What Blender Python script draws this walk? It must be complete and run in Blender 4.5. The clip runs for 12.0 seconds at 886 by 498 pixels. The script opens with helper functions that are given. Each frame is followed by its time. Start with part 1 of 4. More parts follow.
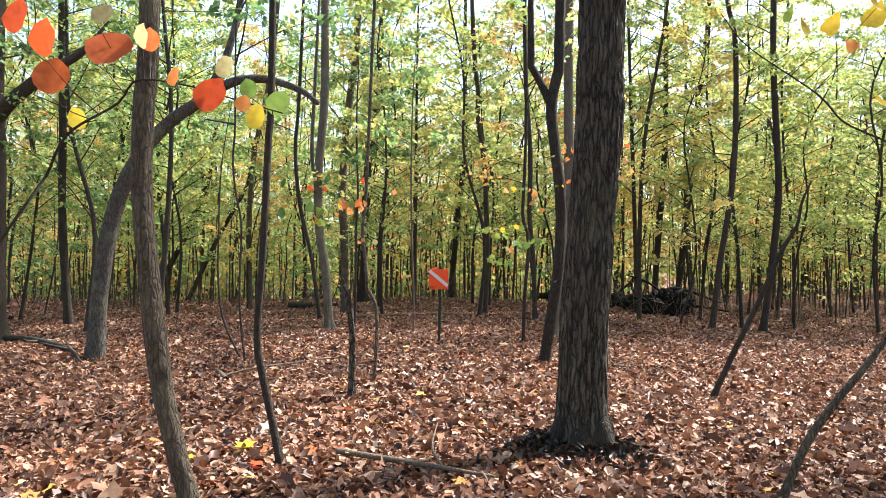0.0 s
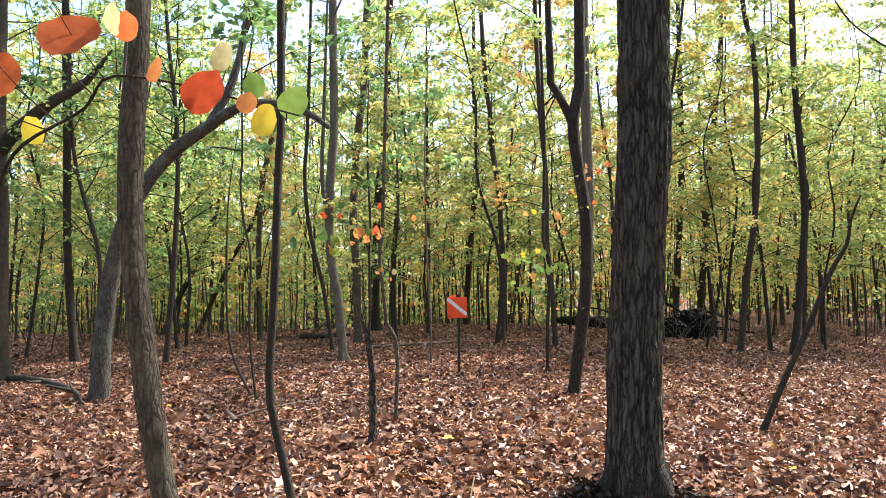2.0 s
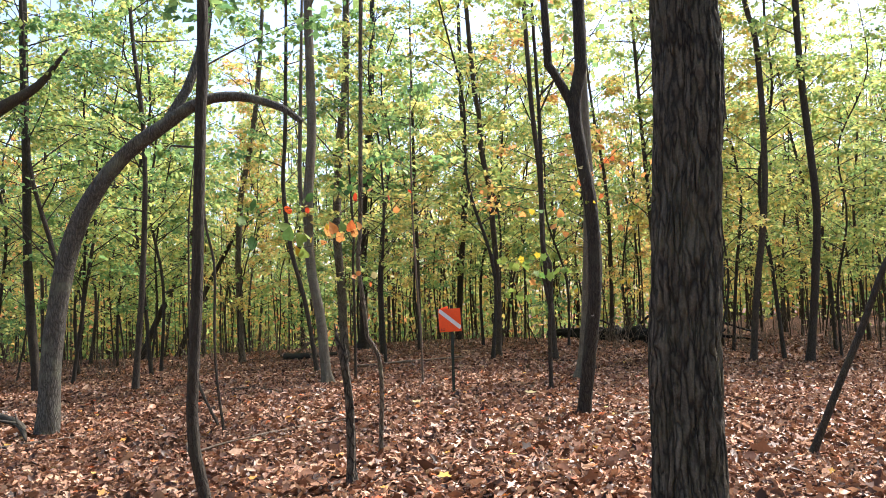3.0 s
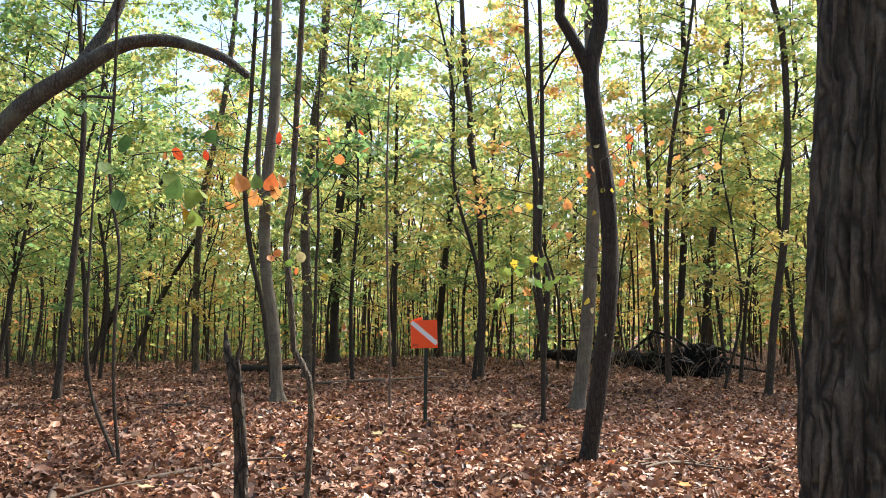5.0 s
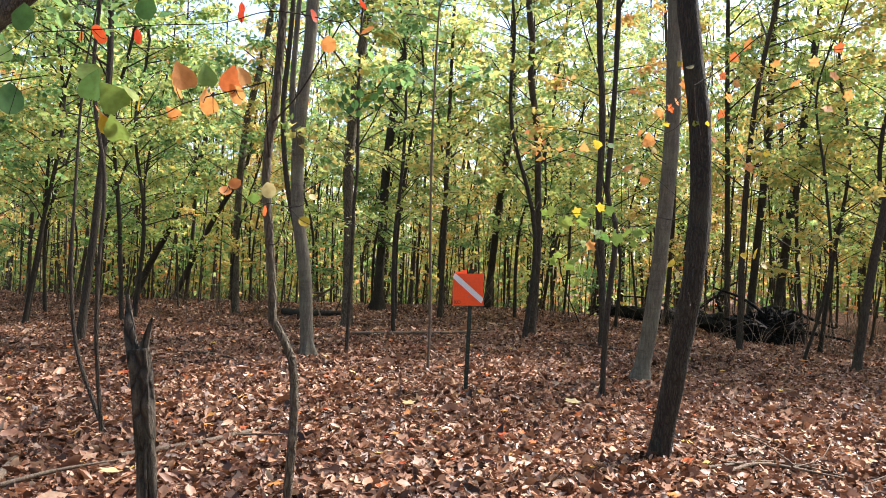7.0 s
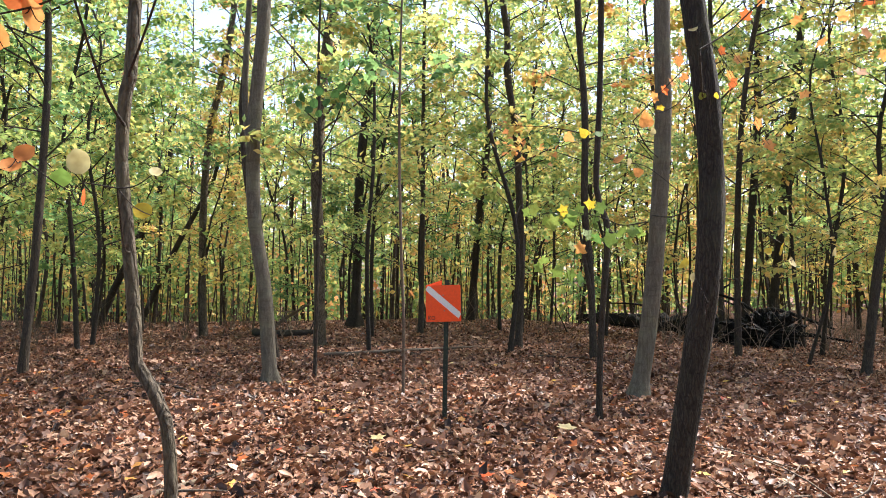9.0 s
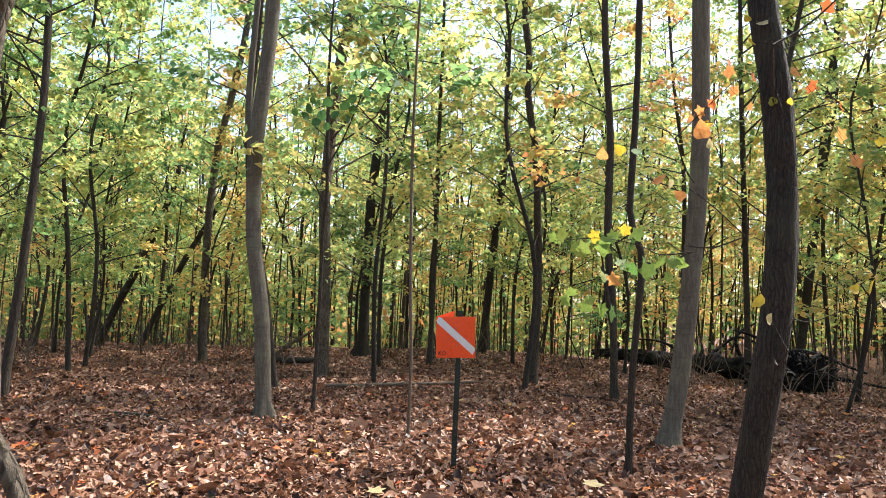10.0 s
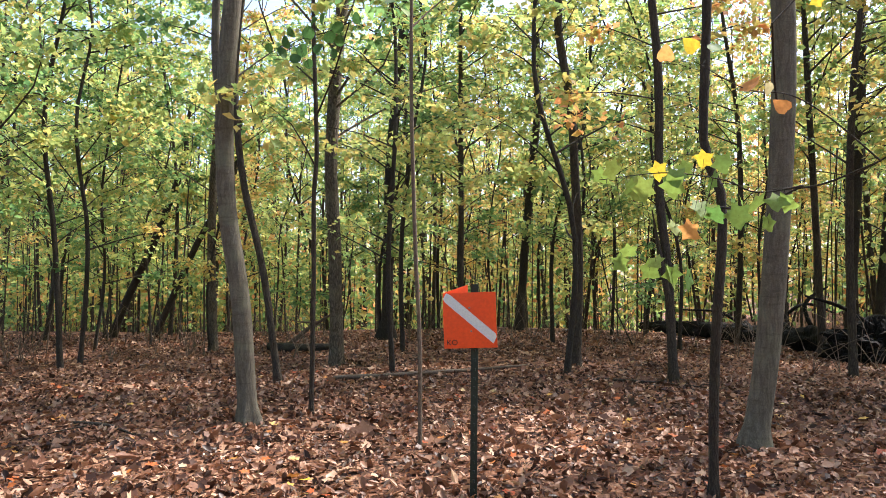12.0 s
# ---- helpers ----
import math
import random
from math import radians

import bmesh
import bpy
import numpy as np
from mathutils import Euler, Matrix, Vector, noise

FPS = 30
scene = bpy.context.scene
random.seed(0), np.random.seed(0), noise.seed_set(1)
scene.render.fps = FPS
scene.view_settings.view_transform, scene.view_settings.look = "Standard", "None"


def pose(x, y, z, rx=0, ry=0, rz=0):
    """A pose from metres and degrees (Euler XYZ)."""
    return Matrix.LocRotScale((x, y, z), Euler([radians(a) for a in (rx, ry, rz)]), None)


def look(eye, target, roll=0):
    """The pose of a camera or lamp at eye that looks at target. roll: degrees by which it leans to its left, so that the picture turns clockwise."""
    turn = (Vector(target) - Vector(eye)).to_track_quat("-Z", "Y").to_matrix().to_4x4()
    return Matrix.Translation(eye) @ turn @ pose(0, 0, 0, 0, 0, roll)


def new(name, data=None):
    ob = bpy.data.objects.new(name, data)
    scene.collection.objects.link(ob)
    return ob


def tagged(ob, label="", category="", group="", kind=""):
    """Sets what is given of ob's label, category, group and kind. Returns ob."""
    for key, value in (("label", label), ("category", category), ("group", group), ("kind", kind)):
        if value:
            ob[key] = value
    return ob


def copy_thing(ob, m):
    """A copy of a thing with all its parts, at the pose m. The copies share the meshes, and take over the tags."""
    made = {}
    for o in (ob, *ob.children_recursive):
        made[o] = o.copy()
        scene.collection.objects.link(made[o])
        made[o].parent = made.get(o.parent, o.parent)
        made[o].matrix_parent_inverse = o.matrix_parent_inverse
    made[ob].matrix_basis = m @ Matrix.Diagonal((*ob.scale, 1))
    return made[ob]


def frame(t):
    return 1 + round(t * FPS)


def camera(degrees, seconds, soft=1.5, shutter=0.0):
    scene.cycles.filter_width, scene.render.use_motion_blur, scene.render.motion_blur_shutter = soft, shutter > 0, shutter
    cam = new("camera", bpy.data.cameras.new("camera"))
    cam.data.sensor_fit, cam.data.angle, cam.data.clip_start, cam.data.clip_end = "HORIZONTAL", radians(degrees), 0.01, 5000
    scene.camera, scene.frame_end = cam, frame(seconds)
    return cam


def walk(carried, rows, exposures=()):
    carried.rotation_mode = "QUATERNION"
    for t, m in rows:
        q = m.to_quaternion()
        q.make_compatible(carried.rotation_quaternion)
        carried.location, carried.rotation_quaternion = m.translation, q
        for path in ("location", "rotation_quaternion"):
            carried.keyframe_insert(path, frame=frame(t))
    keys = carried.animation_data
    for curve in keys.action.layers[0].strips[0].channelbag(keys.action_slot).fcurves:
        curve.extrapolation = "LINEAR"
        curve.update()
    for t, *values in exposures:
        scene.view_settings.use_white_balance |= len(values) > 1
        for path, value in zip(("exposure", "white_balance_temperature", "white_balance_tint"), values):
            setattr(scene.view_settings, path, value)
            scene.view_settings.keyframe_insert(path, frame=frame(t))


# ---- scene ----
cam = camera(60.3, 12.0, 0.9)
EXPOSURE = 1.48
PATH = [
    (0, (0.555, -12.731, 1.429), (0.475, -10.733, 1.452), 0.8),
    (0.5, (0.521, -12.788, 1.424), (0.424, -10.79, 1.449), 0.9),
    (1, (0.532, -12.682, 1.444), (0.415, -10.686, 1.481), 0.6),
    (1.5, (0.452, -12.467, 1.466), (0.343, -10.471, 1.529), 0.4),
    (2, (0.398, -12.197, 1.472), (0.294, -10.202, 1.56), -0.5),
    (2.5, (0.398, -11.515, 1.405), (0.299, -9.521, 1.515), -1.4),
    (3, (0.343, -11.076, 1.377), (0.266, -9.082, 1.508), -2.0),
    (3.2, (0.314, -10.917, 1.381), (0.249, -8.923, 1.517), -2.1),
    (4.8, (0.334, -9.4, 1.331), (0.303, -7.408, 1.51), 0.1),
    (5, (0.37, -9.153, 1.296), (0.332, -7.161, 1.469), 0.5),
    (5.5, (0.432, -8.716, 1.32), (0.36, -6.722, 1.449), 2.0),
    (6, (0.326, -8.444, 1.377), (0.219, -6.452, 1.52), 3.5),
    (6.5, (0.389, -8.111, 1.357), (0.205, -6.12, 1.432), 3.4),
    (6.7, (0.419, -8.002, 1.362), (0.23, -6.011, 1.398), 3.0),
    (8.3, (0.318, -7.539, 1.411), (0.177, -5.544, 1.427), 1.7),
    (8.5, (0.403, -7.328, 1.362), (0.248, -5.335, 1.398), 1.4),
    (9, (0.454, -6.966, 1.357), (0.315, -4.972, 1.417), 0.7),
    (9.5, (0.379, -6.568, 1.329), (0.24, -4.575, 1.429), 2.1),
    (10, (0.383, -6.23, 1.367), (0.211, -4.242, 1.5), 2.4),
    (10.5, (0.433, -5.709, 1.35), (0.249, -3.724, 1.503), 0.9),
    (11, (0.371, -5.244, 1.338), (0.149, -3.264, 1.511), 1.8),
    (11.5, (0.381, -4.878, 1.313), (0.097, -2.902, 1.439), 0.4),
    (12, (0.433, -4.568, 1.33), (0.164, -2.587, 1.402), 0.2),
]
walk(cam, [(t, look(eye, target, roll)) for t, eye, target, roll in PATH], [(0, EXPOSURE + 0.14, 6300, 12), (5, EXPOSURE - 0.04, 6300, 12), (9, EXPOSURE + 0.08, 6250, 12), (12, EXPOSURE + 0.05, 6250, 12)])

# ---- sky and sun ----
SUN_ELEVATION, SUN_AZIMUTH = 53.0, 50.0          # azimuth from +y towards +x
world = bpy.data.worlds.new("sky")
scene.world = world
world.use_nodes = True
wn, wl = world.node_tree.nodes, world.node_tree.links
sky = wn.new("ShaderNodeTexSky")
sky.sky_type = "NISHITA"
sky.sun_disc = False
sky.sun_elevation, sky.sun_rotation = radians(SUN_ELEVATION), radians(SUN_AZIMUTH)
sky.air_density, sky.dust_density, sky.ozone_density = 1.0, 2.0, 1.0
wl.new(sky.outputs[0], wn["Background"].inputs[0])
wn["Background"].inputs[1].default_value = 0.15
sun = new("sun", bpy.data.lights.new("sun", "SUN"))
sun.data.energy, sun.data.angle, sun.data.color = 5.0, radians(5), (1.0, 0.94, 0.86)
az, el = radians(SUN_AZIMUTH), radians(SUN_ELEVATION)
sun.matrix_world = look((40 * math.sin(az), 40 * math.cos(az), 40 * math.tan(el)), (0, 0, 0))


# ---- materials ----
def material(name):
    m = bpy.data.materials.new(name)
    m.use_nodes = True
    n, l = m.node_tree.nodes, m.node_tree.links
    return m, n, l, n["Principled BSDF"]


def ramp(n, stops):
    r = n.new("ShaderNodeValToRGB")
    e = r.color_ramp.elements
    while len(e) < len(stops):
        e.new(0.5)
    for el_, (p, c) in zip(e, stops):
        el_.position, el_.color = p, (*c, 1)
    return r


def leaf_material(name, stops, through_share=0.58, spread=0.35, rough=0.55):
    """Thin leaf: reflects and lets light through; every leaf has its own tint."""
    m, n, l, p = material(name)
    geo, info = n.new("ShaderNodeNewGeometry"), n.new("ShaderNodeObjectInfo")
    a = n.new("ShaderNodeMath"); a.operation = "MULTIPLY_ADD"
    l.new(info.outputs["Random"], a.inputs[0]); a.inputs[1].default_value = spread; a.inputs[2].default_value = -spread / 2
    b = n.new("ShaderNodeMath"); b.operation = "ADD"; b.use_clamp = True
    l.new(geo.outputs["Random Per Island"], b.inputs[0]); l.new(a.outputs[0], b.inputs[1])
    r = ramp(n, stops)
    l.new(b.outputs[0], r.inputs[0])
    tex, nz = n.new("ShaderNodeTexCoord"), n.new("ShaderNodeTexNoise")
    nz.inputs["Scale"].default_value = 45
    l.new(tex.outputs["Object"], nz.inputs["Vector"])
    mx = n.new("ShaderNodeMix"); mx.data_type = "RGBA"; mx.blend_type = "MULTIPLY"
    mx.inputs[0].default_value = 0.5
    tint = ramp(n, [(0.3, (0.6, 0.5, 0.4)), (0.62, (1, 1, 1))])
    l.new(nz.outputs["Fac"], tint.inputs[0])
    l.new(r.outputs[0], mx.inputs[6]); l.new(tint.outputs[0], mx.inputs[7])
    l.new(mx.outputs[2], p.inputs["Base Color"])
    p.inputs["Roughness"].default_value = rough
    p.inputs["Specular IOR Level"].default_value = 0.3
    tr, mix = n.new("ShaderNodeBsdfTranslucent"), n.new("ShaderNodeMixShader")
    l.new(mx.outputs[2], tr.inputs[0])
    mix.inputs[0].default_value = through_share
    l.new(p.outputs[0], mix.inputs[1]); l.new(tr.outputs[0], mix.inputs[2])
    l.new(mix.outputs[0], n["Material Output"].inputs[0])
    return m


def bark_material(name, dark, light, plates=(30, 5), furrow=0.8, bump=0.8, lichen=0.3, rings=0.0):
    """Bark: long plates parted by dark furrows, fine grain, lichen patches; rings: the cross bands of smooth bark."""
    m, n, l, p = material(name)
    tex = n.new("ShaderNodeTexCoord")
    warp = n.new("ShaderNodeTexNoise"); warp.inputs["Scale"].default_value, warp.inputs["Detail"].default_value = 7, 3
    l.new(tex.outputs["Object"], warp.inputs["Vector"])
    shift = n.new("ShaderNodeMix"); shift.data_type = "RGBA"; shift.blend_type = "LINEAR_LIGHT"; shift.inputs[0].default_value = 0.03
    l.new(tex.outputs["Object"], shift.inputs[6]); l.new(warp.outputs["Color"], shift.inputs[7])
    mp = n.new("ShaderNodeMapping"); mp.inputs["Scale"].default_value = (plates[0], plates[0], plates[1])
    l.new(shift.outputs[2], mp.inputs["Vector"])
    crack = n.new("ShaderNodeTexVoronoi"); crack.feature = "DISTANCE_TO_EDGE"; crack.inputs["Scale"].default_value = 1.0
    plate = n.new("ShaderNodeTexVoronoi"); plate.inputs["Scale"].default_value = 1.0
    fine, patch, streak = (n.new("ShaderNodeTexNoise") for _ in range(3))
    fine.inputs["Scale"].default_value, fine.inputs["Detail"].default_value = 90, 5
    patch.inputs["Scale"].default_value, patch.inputs["Detail"].default_value = 3.1, 6
    streak.inputs["Scale"].default_value, streak.inputs["Detail"].default_value, streak.inputs["Roughness"].default_value = 1.3, 7, 0.7
    for node in (crack, plate, streak):
        l.new(mp.outputs[0], node.inputs["Vector"])
    for node in (fine, patch):
        l.new(tex.outputs["Object"], node.inputs["Vector"])
    groove = ramp(n, [(0.02, (0, 0, 0)), (0.2, (1, 1, 1))])
    l.new(crack.outputs["Distance"], groove.inputs[0])
    depth = n.new("ShaderNodeMath"); depth.operation = "MULTIPLY_ADD"
    depth.inputs[1].default_value, depth.inputs[2].default_value = furrow, 1 - furrow
    l.new(groove.outputs[0], depth.inputs[0])
    tone = n.new("ShaderNodeMath"); tone.operation = "MULTIPLY"
    l.new(depth.outputs[0], tone.inputs[0])
    st = ramp(n, [(0.3, (0.25, 0.25, 0.25)), (0.7, (1, 1, 1))])
    l.new(streak.outputs["Fac"], st.inputs[0]); l.new(st.outputs[0], tone.inputs[1])
    height = n.new("ShaderNodeMath"); height.operation = "MULTIPLY_ADD"; height.inputs[1].default_value = 0.22
    l.new(fine.outputs["Fac"], height.inputs[0]); l.new(tone.outputs[0], height.inputs[2])
    r = ramp(n, [(0.0, dark), (0.45, tuple(0.55 * a + 0.45 * b for a, b in zip(dark, light))), (1.0, light)])
    l.new(tone.outputs[0], r.inputs[0])
    g = ramp(n, [(0.3, (0.6, 0.6, 0.6)), (0.7, (1.2, 1.2, 1.2))])
    l.new(fine.outputs["Fac"], g.inputs[0])
    mx = n.new("ShaderNodeMix"); mx.data_type = "RGBA"; mx.blend_type = "MULTIPLY"; mx.inputs[0].default_value = 0.7
    l.new(r.outputs[0], mx.inputs[6]); l.new(g.outputs[0], mx.inputs[7])
    pr = ramp(n, [(0.52, (0, 0, 0)), (0.64, (1, 1, 1))])
    l.new(patch.outputs["Fac"], pr.inputs[0])
    k = n.new("ShaderNodeMath"); k.operation = "MULTIPLY"; k.inputs[1].default_value = lichen
    l.new(pr.outputs[0], k.inputs[0])
    li = n.new("ShaderNodeMix"); li.data_type = "RGBA"
    li.inputs[7].default_value = (light[0] * 1.05, light[1] * 1.2, light[2] * 1.0, 1)
    l.new(k.outputs[0], li.inputs[0]); l.new(mx.outputs[2], li.inputs[6])
    out = li.outputs[2]
    if rings:
        mr = n.new("ShaderNodeMapping"); mr.inputs["Scale"].default_value = (5, 5, 38)
        l.new(shift.outputs[2], mr.inputs["Vector"])
        band = n.new("ShaderNodeTexNoise"); band.inputs["Scale"].default_value = 1.0
        l.new(mr.outputs[0], band.inputs["Vector"])
        br = ramp(n, [(0.56, (1, 1, 1)), (0.7, (0.45, 0.43, 0.4))])
        l.new(band.outputs["Fac"], br.inputs[0])
        bm_ = n.new("ShaderNodeMix"); bm_.data_type = "RGBA"; bm_.blend_type = "MULTIPLY"; bm_.inputs[0].default_value = rings
        l.new(out, bm_.inputs[6]); l.new(br.outputs[0], bm_.inputs[7])
        out = bm_.outputs[2]
    l.new(out, p.inputs["Base Color"])
    p.inputs["Roughness"].default_value = 0.85
    p.inputs["Specular IOR Level"].default_value = 0.3
    bp = n.new("ShaderNodeBump"); bp.inputs["Strength"].default_value = bump; bp.inputs["Distance"].default_value = 0.02
    l.new(height.outputs[0], bp.inputs["Height"]); l.new(bp.outputs[0], p.inputs["Normal"])
    return m


def litter_ground_material():
    """Soil under packed brown leaves, its colour darkened for the shade in the gaps of the litter."""
    m, n, l, p = material("leaf_mould")
    tex = n.new("ShaderNodeTexCoord")
    warp = n.new("ShaderNodeTexNoise"); warp.inputs["Scale"].default_value = 9
    l.new(tex.outputs["Object"], warp.inputs["Vector"])
    mixv = n.new("ShaderNodeMix"); mixv.data_type = "RGBA"; mixv.blend_type = "LINEAR_LIGHT"; mixv.inputs[0].default_value = 0.09
    l.new(tex.outputs["Object"], mixv.inputs[6]); l.new(warp.outputs["Color"], mixv.inputs[7])
    cell = n.new("ShaderNodeTexVoronoi"); cell.inputs["Scale"].default_value = 13
    l.new(mixv.outputs[2], cell.inputs["Vector"])
    sep = n.new("ShaderNodeSeparateColor")
    l.new(cell.outputs["Color"], sep.inputs[0])
    r = ramp(n, LITTER_STOPS)
    l.new(sep.outputs[0], r.inputs[0])
    edge = ramp(n, [(0.0, (1, 1, 1)), (0.55, (0.75, 0.7, 0.68)), (0.9, (0.3, 0.27, 0.25))])
    l.new(cell.outputs["Distance"], edge.inputs[0])
    mx = n.new("ShaderNodeMix"); mx.data_type = "RGBA"; mx.blend_type = "MULTIPLY"; mx.inputs[0].default_value = 0.9
    l.new(r.outputs[0], mx.inputs[6]); l.new(edge.outputs[0], mx.inputs[7])
    # darkens the whole ground colour so that gaps between leaves look shaded
    gap_shade = n.new("ShaderNodeMix"); gap_shade.data_type = "RGBA"; gap_shade.blend_type = "MULTIPLY"; gap_shade.inputs[0].default_value = 1.0
    gap_shade.inputs[7].default_value = (0.6, 0.55, 0.52, 1)
    l.new(mx.outputs[2], gap_shade.inputs[6])
    l.new(gap_shade.outputs[2], p.inputs["Base Color"])
    p.inputs["Roughness"].default_value = 0.9
    p.inputs["Specular IOR Level"].default_value = 0.2
    bp = n.new("ShaderNodeBump"); bp.inputs["Strength"].default_value = 0.8; bp.inputs["Distance"].default_value = 0.03
    bp.invert = True
    l.new(cell.outputs["Distance"], bp.inputs["Height"]); l.new(bp.outputs[0], p.inputs["Normal"])
    return m


def plain_material(name, colour, rough=0.5, metal=0.0, scale=40, vary=0.25, bump=0.1):
    """Painted or moulded surface with fine wear."""
    m, n, l, p = material(name)
    tex, nz = n.new("ShaderNodeTexCoord"), n.new("ShaderNodeTexNoise")
    nz.inputs["Scale"].default_value, nz.inputs["Detail"].default_value = scale, 6
    l.new(tex.outputs["Object"], nz.inputs["Vector"])
    r = ramp(n, [(0.3, tuple(c * (1 - vary) for c in colour)), (0.65, colour)])
    l.new(nz.outputs["Fac"], r.inputs[0]); l.new(r.outputs[0], p.inputs["Base Color"])
    p.inputs["Roughness"].default_value, p.inputs["Metallic"].default_value = rough, metal
    bp = n.new("ShaderNodeBump"); bp.inputs["Strength"].default_value = bump; bp.inputs["Distance"].default_value = 0.004
    l.new(nz.outputs["Fac"], bp.inputs["Height"]); l.new(bp.outputs[0], p.inputs["Normal"])
    return m


LITTER_STOPS = [(0.0, (0.03, 0.0142, 0.009)), (0.22, (0.105, 0.047, 0.028)), (0.45, (0.225, 0.102, 0.057)),
                (0.66, (0.33, 0.165, 0.094)), (0.86, (0.44, 0.25, 0.155)), (0.98, (0.58, 0.39, 0.26))]
MOULD = litter_ground_material()
LITTER = leaf_material("dry_leaves", LITTER_STOPS, 0.14, 0.0, 0.48)
# near-black leaf colour: the shade at the oak's foot, put into the leaves
SHADE_LEAVES = leaf_material("shade_black_leaves", [(0.0, (0.012, 0.009, 0.007)), (0.7, (0.03, 0.021, 0.016)), (1.0, (0.1, 0.05, 0.03))], 0.05, 0.0, 0.4)
LITTER_BRIGHT = leaf_material("fresh_fallen_leaves", [(0.0, (0.42, 0.07, 0.025)), (0.45, (0.5, 0.15, 0.04)), (0.75, (0.55, 0.26, 0.06)), (0.9, (0.6, 0.4, 0.08)), (1.0, (0.66, 0.5, 0.25))], 0.2, 0.0)
LEAF_GREEN = leaf_material("green_leaves", [(0.0, (0.11, 0.23, 0.09)), (0.5, (0.22, 0.38, 0.13)), (0.8, (0.36, 0.48, 0.15)), (1.0, (0.57, 0.54, 0.17))])
LEAF_LIME = leaf_material("yellow_green_leaves", [(0.0, (0.2, 0.34, 0.12)), (0.4, (0.38, 0.5, 0.16)), (0.75, (0.58, 0.6, 0.19)), (1.0, (0.76, 0.6, 0.19))])
LEAF_GOLD = leaf_material("golden_leaves", [(0.0, (0.38, 0.44, 0.14)), (0.4, (0.66, 0.56, 0.17)), (0.8, (0.78, 0.52, 0.16)), (1.0, (0.76, 0.34, 0.14))])
LEAF_RED = leaf_material("red_leaves", [(0.0, (0.5, 0.05, 0.02)), (0.6, (0.65, 0.12, 0.03)), (1.0, (0.65, 0.2, 0.05))], 0.45)
LEAF_ORANGE = leaf_material("orange_leaves", [(0.0, (0.66, 0.22, 0.06)), (0.6, (0.72, 0.33, 0.1)), (1.0, (0.74, 0.44, 0.16))], 0.45)
LEAF_PALE = leaf_material("pale_leaves", [(0.0, (0.5, 0.45, 0.2)), (1.0, (0.65, 0.55, 0.3))], 0.45)
LEAF_YELLOW = leaf_material("yellow_leaves", [(0.0, (0.5, 0.42, 0.04)), (1.0, (0.72, 0.5, 0.05))], 0.45)
TINTS = {"r": LEAF_RED, "o": LEAF_ORANGE, "c": leaf_material("coral_leaves", [(0.0, (0.6, 0.13, 0.04)), (1.0, (0.68, 0.2, 0.06))], 0.6), "p": LEAF_PALE, "y": LEAF_YELLOW, "l": leaf_material("turning_green_leaves", [(0.0, (0.13, 0.25, 0.05)), (0.6, (0.26, 0.37, 0.08)), (1.0, (0.45, 0.46, 0.1))], 0.45),
         "g": leaf_material("broad_green_leaves", [(0.0, (0.06, 0.15, 0.05)), (0.6, (0.12, 0.25, 0.06)), (1.0, (0.26, 0.36, 0.08))], 0.45)}
BARK_OAK = bark_material("ridged_dark_bark", (0.009, 0.0075, 0.0055), (0.2, 0.168, 0.128), (27, 3.6), 0.9, 1.0, 0.15)
BARK_BROWN = bark_material("rough_brown_bark", (0.014, 0.01, 0.0072), (0.105, 0.08, 0.056), (52, 6), 0.5, 0.8, 0.15)
BARK_MAPLE = bark_material("dark_streaked_bark", (0.007, 0.0055, 0.0043), (0.09, 0.073, 0.055), (64, 4.5), 0.65, 1.0, 0.3)
BARK_DARK = bark_material("dark_sapling_bark", (0.01, 0.0078, 0.0055), (0.072, 0.056, 0.041), (70, 8), 0.5, 0.6, 0.3)
BARK_HICKORY = bark_material("flaky_grey_brown_bark", (0.025, 0.019, 0.013), (0.24, 0.19, 0.132), (48, 9), 0.7, 1.0, 0.3)
BARK_GREY = bark_material("smooth_grey_bark", (0.055, 0.045, 0.032), (0.19, 0.163, 0.12), (26, 3), 0.3, 0.5, 0.35, 0.35)
BARK_LICHEN = bark_material("lichened_grey_bark", (0.022, 0.019, 0.016), (0.19, 0.17, 0.14), (40, 8), 0.65, 1.0, 0.5)
BARK_PALE = bark_material("pale_twig_bark", (0.065, 0.046, 0.032), (0.21, 0.155, 0.11), (60, 20), 0.4, 0.4, 0.3)
BARK_SNAG = bark_material("blackened_peeling_bark", (0.006, 0.005, 0.004), (0.17, 0.135, 0.1), (30, 9), 0.85, 1.0, 0.35)
CHARRED = bark_material("rotten_black_wood", (0.002, 0.0016, 0.0013), (0.012, 0.0095, 0.0075), (18, 5), 0.8, 1.0, 0.1)
ORANGE = plain_material("orange_plastic", (0.93, 0.085, 0.004), 0.55, 0, 60, 0.12)
WHITE = plain_material("white_tape", (0.74, 0.72, 0.7), 0.5, 0, 90, 0.15)
POST_GREEN = plain_material("dark_green_enamel", (0.006, 0.02, 0.012), 0.5, 0.0, 70, 0.4)
STEEL = plain_material("dull_steel", (0.3, 0.29, 0.28), 0.4, 1.0)
INK = plain_material("black_marker_ink", (0.03, 0.015, 0.012), 0.6)


# ---- ground shape ----
def smooth(v, a, b):
    u = min(1.0, max(0.0, (v - a) / (b - a)))
    return u * u * (3 - 2 * u)


